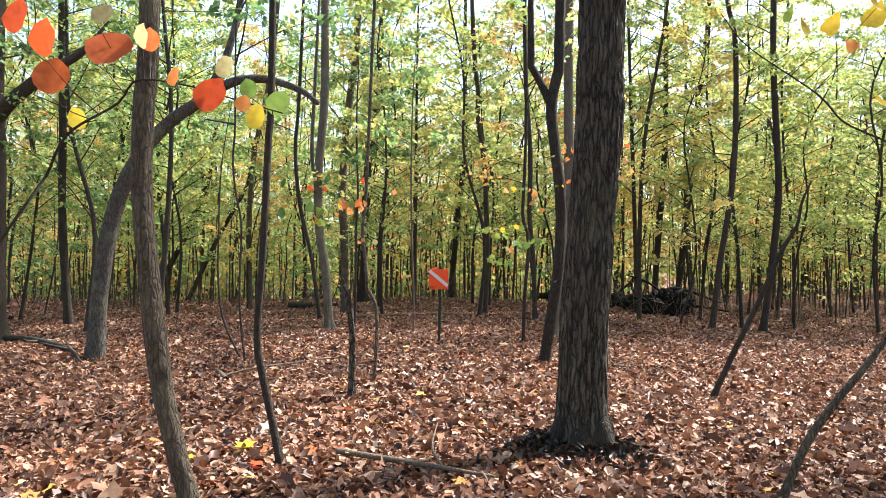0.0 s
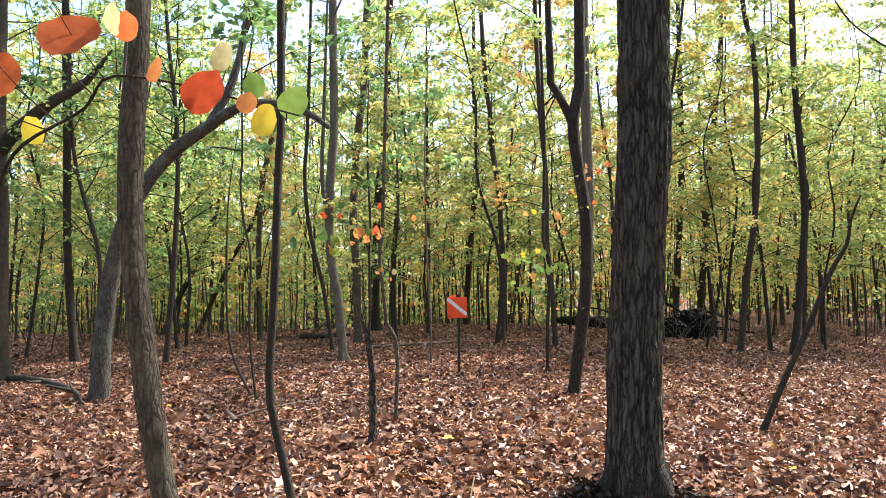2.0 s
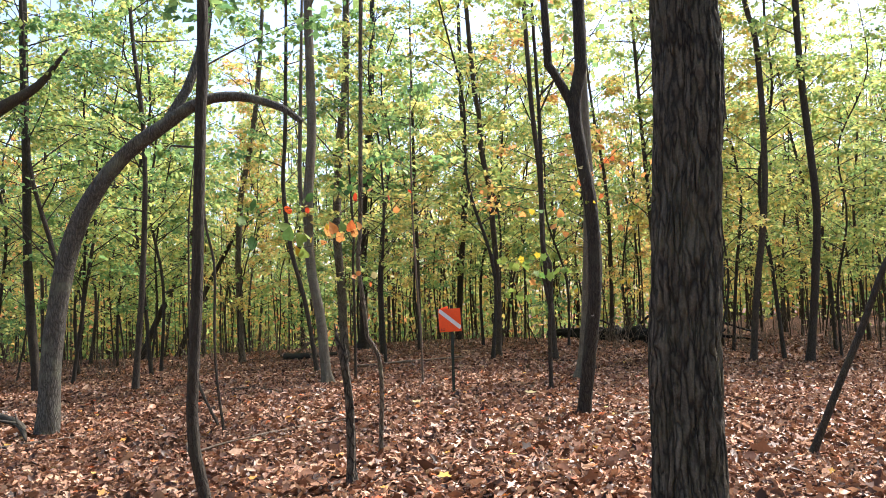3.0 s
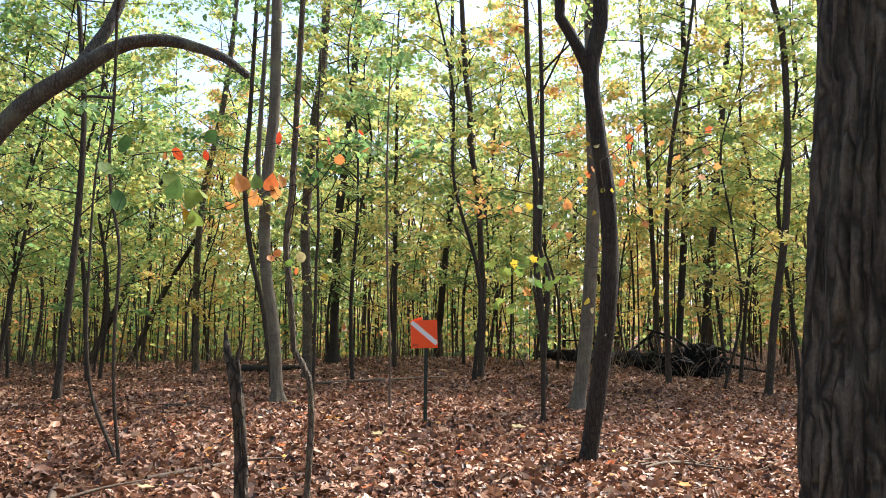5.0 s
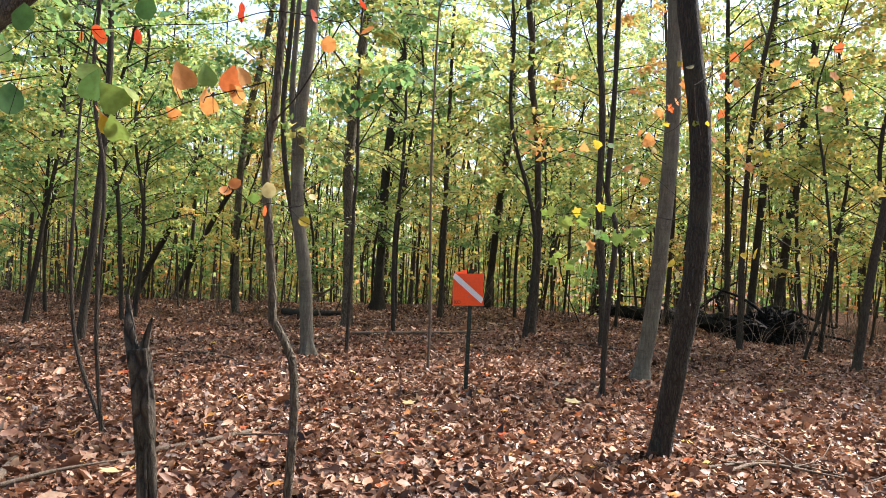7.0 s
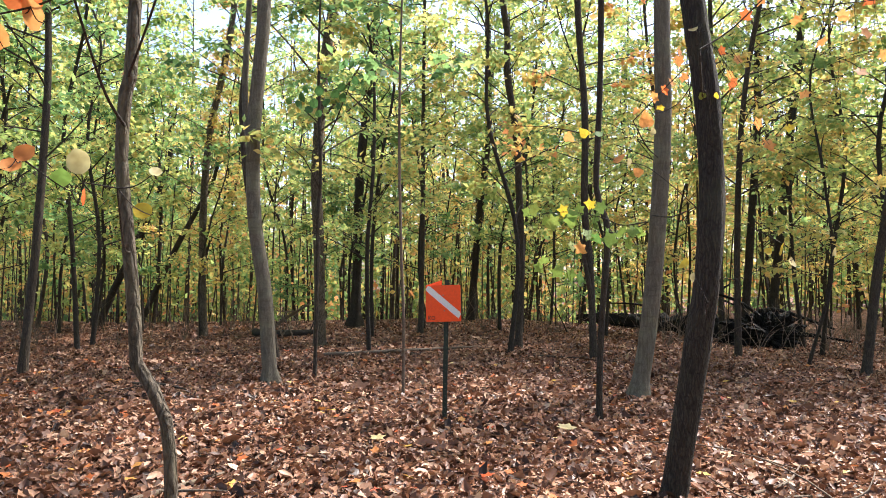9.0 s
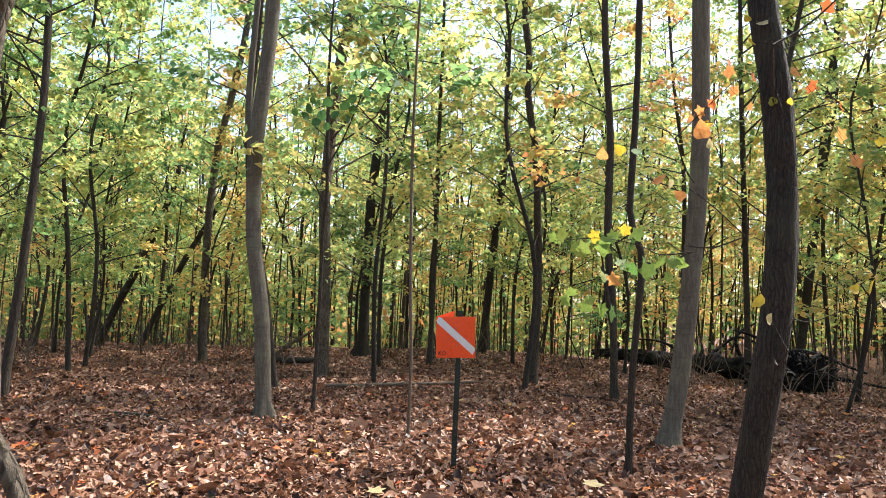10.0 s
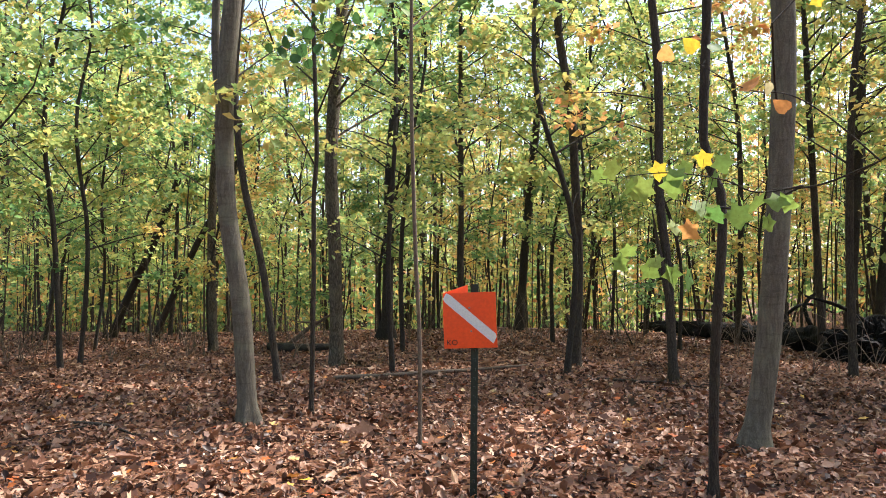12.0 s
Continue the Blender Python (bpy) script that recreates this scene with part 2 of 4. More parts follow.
def ground_z(x, y):
    """A flat woodland shelf that falls away beyond a low crest."""
    z = -0.028 * max(0.0, abs(x) - 0.8) if abs(x) < 12 else -0.31
    z += 0.03 * math.exp(-((x + 1.7) / 1.6) ** 2)
    z += 0.17 * smooth(-y, 3.0, 5.8) * math.exp(-((x - 0.3) / 2.6) ** 2)      # the shelf rises a little towards the start
    crest = 12.5 + 2.2 * max(0.0, min(x - 4, 12))
    d = max(0.0, y - crest)
    z -= 4.5 * smooth(d, 0, 46)
    z += 0.05 * (noise.noise((x * 0.5, y * 0.5, 3)) + 0.5 * noise.noise((x * 1.7, y * 1.7, 8)))
    return z


# ---- mesh helpers ----
def mesh_object(name, verts, faces, mat, parent=None, label="", smooth_shade=True):
    me = bpy.data.meshes.new(name)
    me.from_pydata([tuple(v) for v in verts], [], faces)
    me.materials.append(mat)
    if smooth_shade:
        me.polygons.foreach_set("use_smooth", [True] * len(me.polygons))
    me.update()
    ob = new(name, me)
    if parent is not None:
        ob.parent = parent
    if label:
        tagged(ob, label)
    return ob


def part(name, bm, mat, parent, label=""):
    me = bpy.data.meshes.new(name)
    bm.to_mesh(me)
    bm.free()
    me.materials.append(mat)
    ob = new(name, me)
    ob.parent = parent
    if label:
        tagged(ob, label)
    return ob


def thing(name, place, label, category, group=""):
    e = new(name)
    e.location = place
    return tagged(e, label, category, group)


def spline(pts, count):
    """Points of a smooth curve through pts, evenly in length."""
    p = np.array(pts, float)
    if len(p) == 2:
        return p[0] + (p[1] - p[0]) * np.linspace(0, 1, count)[:, None]
    q = np.vstack([2 * p[0] - p[1], p, 2 * p[-1] - p[-2]])
    out = []
    for i in range(1, len(q) - 2):
        a, b, c, d = q[i - 1], q[i], q[i + 1], q[i + 2]
        for u in np.linspace(0, 1, 12, endpoint=False):
            out.append(0.5 * (2 * b + (c - a) * u + (2 * a - 5 * b + 4 * c - d) * u * u + (3 * b - a - 3 * c + d) * u ** 3))
    out.append(p[-1])
    out = np.array(out)
    s = np.r_[0, np.cumsum(np.linalg.norm(np.diff(out, axis=0), axis=1))]
    return np.stack([np.interp(np.linspace(0, s[-1], count), s, out[:, k]) for k in range(3)], 1)


def tube(pts, radii, sides=8, rings=None, flare=0.0, knobs=0.0, ridges=0.0, seed=0):
    """Verts and faces of a tapered round stem along pts. flare widens its foot, knobs roughen it, ridges furrow it."""
    count = rings or max(4, 6 * (len(pts) - 1))
    c = spline(pts, count)
    s = np.r_[0, np.cumsum(np.linalg.norm(np.diff(c, axis=0), axis=1))]
    rad = np.interp(np.linspace(0, 1, count), np.linspace(0, 1, len(radii)), radii)
    verts, faces = [], []
    tangent = np.gradient(c, axis=0)
    u = np.array([1.0, 0, 0])
    for i in range(count):
        t = tangent[i] / (np.linalg.norm(tangent[i]) + 1e-9)
        if abs(t @ u) > 0.95:
            u = np.array([0, 1.0, 0])
        e1 = u - t * (u @ t)
        e1 /= np.linalg.norm(e1)
        e2 = np.cross(t, e1)
        u = e1
        for k in range(sides):
            a = 2 * math.pi * k / sides
            ca, sa = math.cos(a), math.sin(a)
            r = rad[i]
            if flare:
                f = math.exp(-s[i] / (0.22 if r > 0.1 else 0.09))
                r *= 1 + flare * f * (0.65 + 0.6 * noise.noise((ca * 1.6 + seed, sa * 1.6, 0)) + 0.25 * math.cos(5 * a + seed))
            if knobs:
                r *= 1 + knobs * noise.noise((ca + seed, sa, s[i] * 2.5))
            if ridges:
                w = 0.35 * noise.noise((s[i] * 1.1, seed, 2))
                n1 = abs(noise.noise((ca * 5.2 + seed, sa * 5.2, s[i] * 1.9 + w)))
                n2 = abs(noise.noise((ca * 10.5, sa * 10.5 + seed, s[i] * 4.6)))
                r += ridges * (min(n1 * 3.2, 1.0) * 0.75 + min(n2 * 3, 1.0) * 0.35 - 0.55)
            verts.append(c[i] + e1 * r * ca + e2 * r * sa)
    for i in range(count - 1):
        for k in range(sides):
            k2 = (k + 1) % sides
            faces.append((i * sides + k, i * sides + k2, (i + 1) * sides + k2, (i + 1) * sides + k))
    verts.append(c[-1])
    top = len(verts) - 1
    faces += [((count - 1) * sides + k, (count - 1) * sides + (k + 1) % sides, top) for k in range(sides)]
    return verts, faces


def joined(pieces):
    verts, faces = [], []
    for v, f in pieces:
        o = len(verts)
        verts += list(v)
        faces += [tuple(i + o for i in g) for g in f]
    return verts, faces


# leaf outlines: a midrib of three points and a rim, folded along the midrib
def leaf_shape(kind):
    if kind == "diamond":
        v = [(0, 0, 0), (-0.34, 0.45, 0.09), (0, 1, -0.05), (0.34, 0.45, 0.09)]
        return np.array(v), [(0, 3, 2), (0, 2, 1)]
    if kind == "oval":
        v = [(0, 0, 0), (0, 0.5, -0.05), (0, 1, 0.02), (-0.27, 0.25, 0.05), (-0.3, 0.62, 0.07), (0.27, 0.25, 0.05), (0.3, 0.62, 0.07)]
        return np.array(v), [(0, 1, 3), (3, 1, 4), (4, 1, 2), (0, 5, 1), (5, 6, 1), (6, 2, 1)]
    if kind == "curled":
        v = [(0, 0, 0.02), (0, 0.5, -0.04), (0, 1, 0.16), (-0.2, 0.22, 0.16), (-0.22, 0.66, 0.22), (0.24, 0.25, 0.1), (0.2, 0.66, 0.24)]
        return np.array(v), [(0, 1, 3), (3, 1, 4), (4, 1, 2), (0, 5, 1), (5, 6, 1), (6, 2, 1)]
    if kind == "lobed":
        rim = []
        for i in range(11):
            a = -0.5 * math.pi + 2 * math.pi * i / 11
            r = (0.56 if i % 2 else 0.34) if i else 0.42
            rim.append((r * math.cos(a) * 0.95, 0.45 + r * math.sin(a), 0.07 * math.sin(3.1 * i)))
        v = [(0, 0.45, -0.03)] + rim
        return np.array(v), [(0, 1 + i, 1 + (i + 1) % 11) for i in range(11)]
    if kind == "round":
        n = 14
        rim = []
        for i in range(n):
            a = -0.5 * math.pi + 2 * math.pi * i / n
            r = 0.46 + (0.07 if i == n // 2 else 0.012 * math.sin(5.3 * i))
            x = 0.92 * r * math.cos(a)
            rim.append((x, 0.48 + r * math.sin(a), 0.22 * abs(x) + 0.03 * math.sin(2.4 * i)))
        v = [rim[0], (0, 0.48, -0.02)] + rim[1:]
        ring = [0] + list(range(2, n + 1))
        return np.array(v), [(1, ring[i], ring[(i + 1) % n]) for i in range(n)]
    # heart-shaped with a drawn-out tip
    half = [(0.0, 0.0), (0.3, -0.04), (0.47, 0.2), (0.42, 0.5), (0.22, 0.8)]
    v = [(0, 0.0, 0), (0, 0.35, -0.03), (0, 0.7, -0.02), (0, 1.08, 0.05)]
    v += [(x, y, 0.07) for x, y in half[1:]] + [(-x, y, 0.07) for x, y in half[1:]]
    f = [(0, 4, 1), (4, 5, 1), (5, 6, 1), (6, 2, 1), (6, 7, 2), (7, 3, 2)]
    f += [(0, 1, 8), (8, 1, 9), (9, 1, 10), (10, 1, 2), (10, 2, 11), (11, 2, 3)]
    return np.array(v), f


def leaf_cloud(name, kind, centres, rotations, sizes, mat, twigs=(), twig_mat=None):
    """One mesh of many leaves, and of the twigs that bear them. rotations: n x 3 x 3."""
    tv, tf = leaf_shape(kind)
    n, k = len(centres), len(tv)
    tv = tv - np.array([0, 0.5 if kind != "diamond" else 0.0, 0])
    v = np.einsum("nij,kj->nki", rotations, tv) * np.asarray(sizes)[:, None, None] + np.asarray(centres)[:, None, :]
    tf = np.array(tf)
    faces = (tf[None] + (np.arange(n) * k)[:, None, None]).reshape(-1, 3)
    v = v.reshape(-1, 3)
    leaf_faces = len(faces)
    if twigs:
        tw, tq = joined(twigs)
        tri = np.array([(q[0], q[i], q[i + 1]) for q in tq for i in range(1, len(q) - 1)])
        faces = np.concatenate([faces, tri + len(v)])
        v = np.concatenate([v, np.array([tuple(p) for p in tw])])
    me = bpy.data.meshes.new(name)
    me.vertices.add(len(v))
    me.vertices.foreach_set("co", v.reshape(-1).astype(np.float32))
    me.loops.add(faces.size)
    me.loops.foreach_set("vertex_index", faces.reshape(-1).astype(np.int32))
    me.polygons.add(len(faces))
    me.polygons.foreach_set("loop_start", np.arange(0, faces.size, 3, dtype=np.int32))
    me.materials.append(mat)
    if twigs:
        me.materials.append(twig_mat)
        me.polygons.foreach_set("material_index", (np.arange(len(faces)) >= leaf_faces).astype(np.int32))
    me.update(calc_edges=True)
    return me


def rotations_of(rng, n, tilt):
    """Random turns: any heading, leaning by about tilt radians, rolled a little."""
    yaw, a, b = rng.uniform(0, 2 * math.pi, n), rng.normal(0, tilt, n), rng.normal(0, tilt, n)
    cz, sz, cx, sx, cy, sy = np.cos(yaw), np.sin(yaw), np.cos(a), np.sin(a), np.cos(b), np.sin(b)
    z, o = np.zeros(n), np.ones(n)
    rz = np.stack([np.stack([cz, -sz, z], -1), np.stack([sz, cz, z], -1), np.stack([z, z, o], -1)], 1)
    rx = np.stack([np.stack([o, z, z], -1), np.stack([z, cx, -sx], -1), np.stack([z, sx, cx], -1)], 1)
    ry = np.stack([np.stack([cy, z, sy], -1), np.stack([z, o, z], -1), np.stack([-sy, z, cy], -1)], 1)
    return rz @ rx @ ry


def crown_parts(rng, axis, low, high, branches, reach, leaves, size, droop=0.1):
    """Branches off a stem (axis: function of height giving x, y) and leaf places in flat sprays along them."""
    tubes, spots = [], []
    for i in range(branches):
        z0 = low + (high - low) * (i + rng.uniform(0, 1)) / branches
        x0, y0 = axis(z0)
        a, f = rng.uniform(0, 2 * math.pi), (z0 - low) / max(0.1, high - low)
        length = reach * (1 - 0.55 * f) * rng.uniform(0.55, 1.15)
        rise = length * rng.uniform(0.15, 0.75)
        end = np.array([x0 + length * math.cos(a), y0 + length * math.sin(a), z0 + rise])
        mid = np.array([x0 + 0.5 * length * math.cos(a + 0.25), y0 + 0.5 * length * math.sin(a + 0.25), z0 + rise * 0.62])
        r = 0.006 + 0.006 * length
        tubes.append(tube([(x0, y0, z0), mid, end], [r, r * 0.6, 0.003], 4, 5))
        sprays = 5
        for _ in range(sprays):
            u = math.sqrt(rng.uniform(0.08, 1.0))
            c = np.array([x0, y0, z0]) * (1 - u) ** 2 + mid * 2 * u * (1 - u) + end * u ** 2
            b = a + rng.uniform(-1.3, 1.3)
            far = rng.uniform(0.15, 0.5) * (0.5 + 0.5 * length)
            tip = c + np.array([far * math.cos(b), far * math.sin(b), rng.uniform(-0.12, 0.22) * far])
            tubes.append(tube([c, (c + tip) / 2 + np.array([0, 0, 0.03]), tip], [0.005, 0.003, 0.0015], 3, 3))
            m = max(3, int(leaves / branches / sprays * rng.uniform(0.4, 1.7)))
            q = rng.uniform(0.1, 1.15, m)[:, None]
            spots.append(c + (tip - c) * q + rng.normal(0, 1, (m, 3)) * np.array([0.11, 0.11, 0.05]) * (0.6 + 0.5 * far / 0.5) - np.array([0, 0, droop * 0.4]))
    spots = np.concatenate(spots)
    return tubes, spots, size * rng.uniform(0.6, 1.25, len(spots))


# ---- ground ----
def ground():
    near = np.arange(-16, 22, 0.4)
    xs = np.r_[-600, -250, -120, -70, -45, -32, -26, -22, -19, np.arange(-17, 17.1, 0.4), 19, 22, 26, 32, 45, 70, 120, 250, 600]
    ys = np.r_[-600, -250, -120, -60, -35, -24, -19, near, 23, 25, 28, 32, 37, 43, 50, 60, 80, 120, 250, 600]
    verts = [(x, y, ground_z(x, y)) for y in ys for x in xs]
    w = len(xs)
    faces = [(j * w + i, j * w + i + 1, (j + 1) * w + i + 1, (j + 1) * w + i) for j in range(len(ys) - 1) for i in range(w - 1)]
    ob = mesh_object("ground", verts, faces, MOULD)
    tagged(ob, "woodland floor of dark soil under packed brown leaves", "ground", kind="structure")


ground()

SPECIES = {"oak": BARK_OAK, "hickory": BARK_HICKORY, "brown": BARK_BROWN, "maple": BARK_MAPLE, "lichen": BARK_LICHEN, "dark": BARK_DARK, "grey": BARK_GREY, "pale": BARK_PALE, "snag": BARK_SNAG}


def standing_tree(name, label, y, line, r, bark, top, crown=None, leaves=700, seed=1, sides=10, flare=0.6, ridges=0.0,
                  knobs=0.12, rings=None, tip=0.35, low=None, reach=1.6, kind="diamond", size=0.13, bow=((0.0, 0.0), (20.0, 0.0)), limbs=()):
    """A tree whose stem runs through line, (x, z) pairs at depth y, and on up to the height top."""
    rng = np.random.default_rng(seed)
    x0 = line[0][0]
    z0 = ground_z(x0, y) - 0.04
    base = thing(name, (x0, y, z0), label, "tree", "trees of the wood")
    away = lambda z: float(np.interp(z, [b[0] for b in bow], [b[1] for b in bow]))  # noqa: E731
    pts = [(0, 0, 0)] + [(x - x0, away(z), z - z0) for x, z in line[1:]]
    lx, lz = line[-1]
    if top > lz + 0.3:
        px, pz = line[-2]
        dx = 0.35 * (lx - px) / max(0.2, lz - pz)
        for u in (0.5, 1.0):
            z = lz + (top - lz) * u
            pts.append((lx - x0 + dx * (z - lz) + rng.normal(0, 0.05), away(z), z - z0))
    seen = (lz - line[0][1]) / max(top - line[0][1], lz - line[0][1])
    radii = [r * 1.06, r, r * (1 - 0.25 * seen), max(0.004, r * tip)]
    mesh_object("trunk", *tube(pts, radii, sides, rings, flare, knobs, ridges, seed), SPECIES[bark], base)
    for limb_pts, lr in limbs:
        q = [(x - x0, yy - y, z - z0) for x, yy, z in limb_pts]
        mesh_object("limb", *tube(q, [lr, lr * 0.82, lr * 0.55, lr * 0.12], max(6, sides - 2), None, 0, knobs, ridges * 0.6, seed + 5), SPECIES[bark], base)
    # crowns of near trees are mostly above the view, added for their shade
    if crown:
        curve = spline(pts, 60)
        axis = lambda z: (float(np.interp(z, curve[:, 2], curve[:, 0])), float(np.interp(z, curve[:, 2], curve[:, 1])))  # noqa: E731
        lo = low if low is not None else 0.5 * (top - z0)
        tubes, spots, sizes = crown_parts(rng, axis, lo, top - z0, max(6, leaves // 70), reach, leaves, size)
        me = leaf_cloud("crown", kind, spots, rotations_of(rng, len(spots), 0.6), sizes, crown, tubes, SPECIES[bark])
        new("crown", me).parent = base
    return base


# ---- the trees along the way ----
standing_tree("oak_tree", "thick straight oak with dark deeply furrowed bark", -7.38, [(1.327, 0.15), (1.332, 0.88), (1.375, 1.665), (1.425, 2.455), (1.43, 3.247)], 0.147, "oak", 15, LEAF_GREEN, 2600, 3, 120, 0.75, 0.03, 0.06, 420, 0.5, 8.0, 3.2, size=0.12)
OAK = bpy.data.objects["oak_tree"]
for turn, far in ((200, 0.42), (255, 0.3), (320, 0.36), (10, 0.4), (75, 0.34), (140, 0.38)):
    c_, s_ = math.cos(radians(turn)), math.sin(radians(turn))
    mesh_object("root", *tube([(0.1 * c_, 0.1 * s_, 0.26), (0.2 * c_, 0.2 * s_, 0.09), (far * c_, far * s_, 0.045), (1.35 * far * c_, 1.3 * far * s_ + 0.05, 0.0)], [0.085, 0.07, 0.04, 0.012], 12, 28, 0, 0.5, 0.012, turn), BARK_MAPLE, OAK)
standing_tree("hickory_tree", "slim curved tree with flaky grey-brown bark", -9.45, [(-0.56, 0.1), (-0.665, 0.368), (-0.785, 0.812), (-0.857, 1.303), (-0.902, 1.723), (-0.897, 2.095), (-0.88, 2.543)], 0.043, "hickory", 8, LEAF_GREEN, 700, 4, 22, 0.4, 0.006, 0.1, 150, low=4.5)
standing_tree("sapling", "thin dark crooked sapling", -8.25, [(-0.555, 0.13), (-0.664, 0.632), (-0.72, 0.932), (-0.695, 1.435), (-0.672, 2.107), (-0.659, 2.343)], 0.022, "dark", 6, LEAF_LIME, 350, 5, 10, low=3.4, reach=0.9)
SNAG = standing_tree("snag", "dead broken-off stem with blackened peeling bark", -5.97, [(-0.51, 0.14), (-0.505, 0.5), (-0.525, 0.8), (-0.54, 1.0), (-0.555, 1.1)], 0.027, "snag", 1.1, None, 0, 6, 26, ridges=0.012, knobs=0.6, rings=110, tip=0.85)
for tip_, r_ in (((-0.095, 0.015, 1.11), 0.017), ((-0.012, -0.01, 1.055), 0.012)):      # splintered ends of the break
    mesh_object("splinter", *tube([(-0.045, 0, 0.93), ((-0.045 + tip_[0]) / 2 - 0.005, 0.004, 0.99), tip_], [0.02, r_, 0.003], 10, 24, 0, 0.5, 0.005, 9), SPECIES["snag"], SNAG)
standing_tree("sapling", "thin grey-brown sapling with a kinked stem", -4.92, [(-0.45, 0.14), (-0.425, 0.731), (-0.458, 0.993), (-0.524, 1.054), (-0.54, 1.224), (-0.567, 1.474), (-0.588, 1.663), (-0.578, 1.884), (-0.559, 2.107)], 0.0175, "hickory", 6.5, LEAF_LIME, 350, 7, 12, low=3.4, reach=1.0, rings=70)
standing_tree("beech_tree", "smooth grey beech with two stems, slightly leaning", 2.07, [(-2.231, 0.02), (-2.325, 1.1), (-2.47, 2.0), (-2.5, 3.0), (-2.43, 4.0), (-2.4, 4.75)], 0.082, "grey", 13, LEAF_LIME, 1600, 8, 24, 0.9, 0, 0.06, 60, low=6.5, reach=2.4,
              limbs=[([(-2.49, 2.1, 2.7), (-2.64, 2.2, 3.2), (-2.66, 2.2, 3.8), (-2.63, 2.2, 4.6), (-2.5, 2.3, 9.0)], 0.042)])
standing_tree("sapling", "dark slender sapling with a bend", 0.2, [(1.411, 0.0), (1.434, 0.882), (1.483, 1.6), (1.465, 1.9), (1.379, 2.142), (1.404, 3.003), (1.412, 3.978)], 0.028, "dark", 8, LEAF_LIME, 600, 9, 12, knobs=0.25, low=3.8)
standing_tree("maple_tree", "dark forked maple with a leaning trunk", -2.2, [(1.54, 0.03), (1.6, 0.45), (1.66, 0.9), (1.715, 1.35), (1.74, 1.9), (1.72, 2.45), (1.66, 2.9), (1.6, 3.55), (1.67, 3.95), (1.705, 4.4)], 0.073, "maple", 11, LEAF_GOLD, 1500, 10, 26, 0.3, 0.007, 0.08, 150, low=6.0, reach=2.2,
              limbs=[([(1.6, -2.2, 3.5), (1.5, -2.2, 3.76), (1.33, -2.2, 4.1), (1.31, -2.2, 4.4), (1.25, -2.1, 7.5)], 0.055)],
              bow=((0.0, 0.0), (0.5, -0.05), (1.45, -0.12), (3.6, 0.0), (11.0, 0.3)))
standing_tree("beech_tree", "smooth grey beech leaning outwards", 1.9, [(2.08, 0.0), (2.2, 0.778), (2.293, 1.835), (2.353, 3.149), (2.33, 4.674)], 0.092, "grey", 14, LEAF_GOLD, 1700, 11, 28, 1.0, 0, 0.06, 70, low=6.5, reach=2.5)
standing_tree("sapling", "dark sapling leaning steeply", -4.48, [(3.098, -0.06), (3.348, 0.487), (3.58, 0.972), (3.812, 1.517), (3.986, 1.82)], 0.03, "dark", 2.3, None, 0, 12, 10, low=2.2, reach=0.8)
standing_tree("sapling", "brown sapling bent low to one side", -8.34, [(2.29, 0.05), (2.331, 0.138), (2.454, 0.427), (2.609, 0.653), (2.763, 0.846), (2.88, 1.007), (3.1, 1.3)], 0.024, "hickory", 1.6, None, 0, 13, 10, low=1.0, reach=0.5)
standing_tree("maple_tree", "slim dark maple with a wavy stem", 4.9, [(7.14, -0.32), (7.329, 1.273), (7.475, 2.945), (7.423, 4.231), (7.329, 6.16)], 0.075, "dark", 12, LEAF_LIME, 1500, 14, 12, low=3.0)
standing_tree("sapling", "two-stemmed thin dark sapling", -2.6, [(-2.48, 0.0), (-2.56, 0.595), (-2.578, 1.12), (-2.567, 1.831), (-2.655, 2.277), (-2.698, 2.731), (-2.677, 3.146)], 0.015, "brown", 6, LEAF_GREEN, 450, 16, 8, low=3.2,
              limbs=[([(-2.6, -2.4, 0.0), (-2.903, -2.27, 0.539), (-2.98, -2.27, 1.09), (-2.987, -2.27, 1.653), (-2.962, -2.27, 2.657), (-2.799, -2.27, 3.789)], 0.018)])
standing_tree("maple_tree", "slim dark maple with a wavy stem", 5.0, [(6.035, -0.13), (6.201, 1.368), (6.452, 3.07), (6.533, 4.697), (6.494, 6.582), (6.309, 7.485)], 0.066, "brown", 11, LEAF_LIME, 1300, 17, 12, low=3.5)
standing_tree("maple_tree", "straight brown tree with rough bark", 6.7, [(-2.717, 0.0), (-2.749, 1.582), (-2.827, 3.05), (-2.757, 4.545), (-2.639, 5.758), (-2.539, 6.573)], 0.095, "hickory", 14, LEAF_GREEN, 2600, 18, 18, 0.5, 0.005, low=3.4, reach=2.6, rings=80)
standing_tree("maple_tree", "slender brown maple with a wavy stem", 7.2, [(0.875, 0.0), (0.919, 1.47), (0.867, 2.842), (0.801, 3.96), (0.622, 5.096), (0.627, 5.769), (0.516, 6.644)], 0.065, "brown", 12, LEAF_LIME, 1500, 19, 12, low=4.2)
standing_tree("maple_tree", "forked dark-stemmed tree with a snapped limb", 5.6, [(2.053, -0.05), (1.987, 1.41), (1.886, 2.431), (1.888, 3.876), (1.797, 5.107), (1.749, 5.943)], 0.056, "brown", 12, LEAF_GOLD, 1600, 20, 12, low=3.2,
              limbs=[([(2.03, 5.6, 0.9), (1.9, 5.53, 1.5), (1.78, 5.5, 2.2)], 0.05)])
standing_tree("sapling", "pale pencil-thin sapling behind the post", 1.24, [(-0.527, 0.03), (-0.535, 0.85), (-0.569, 1.502), (-0.606, 2.602), (-0.611, 3.493)], 0.016, "pale", 5.5, LEAF_GREEN, 350, 21, 8, low=3.0, reach=0.9)
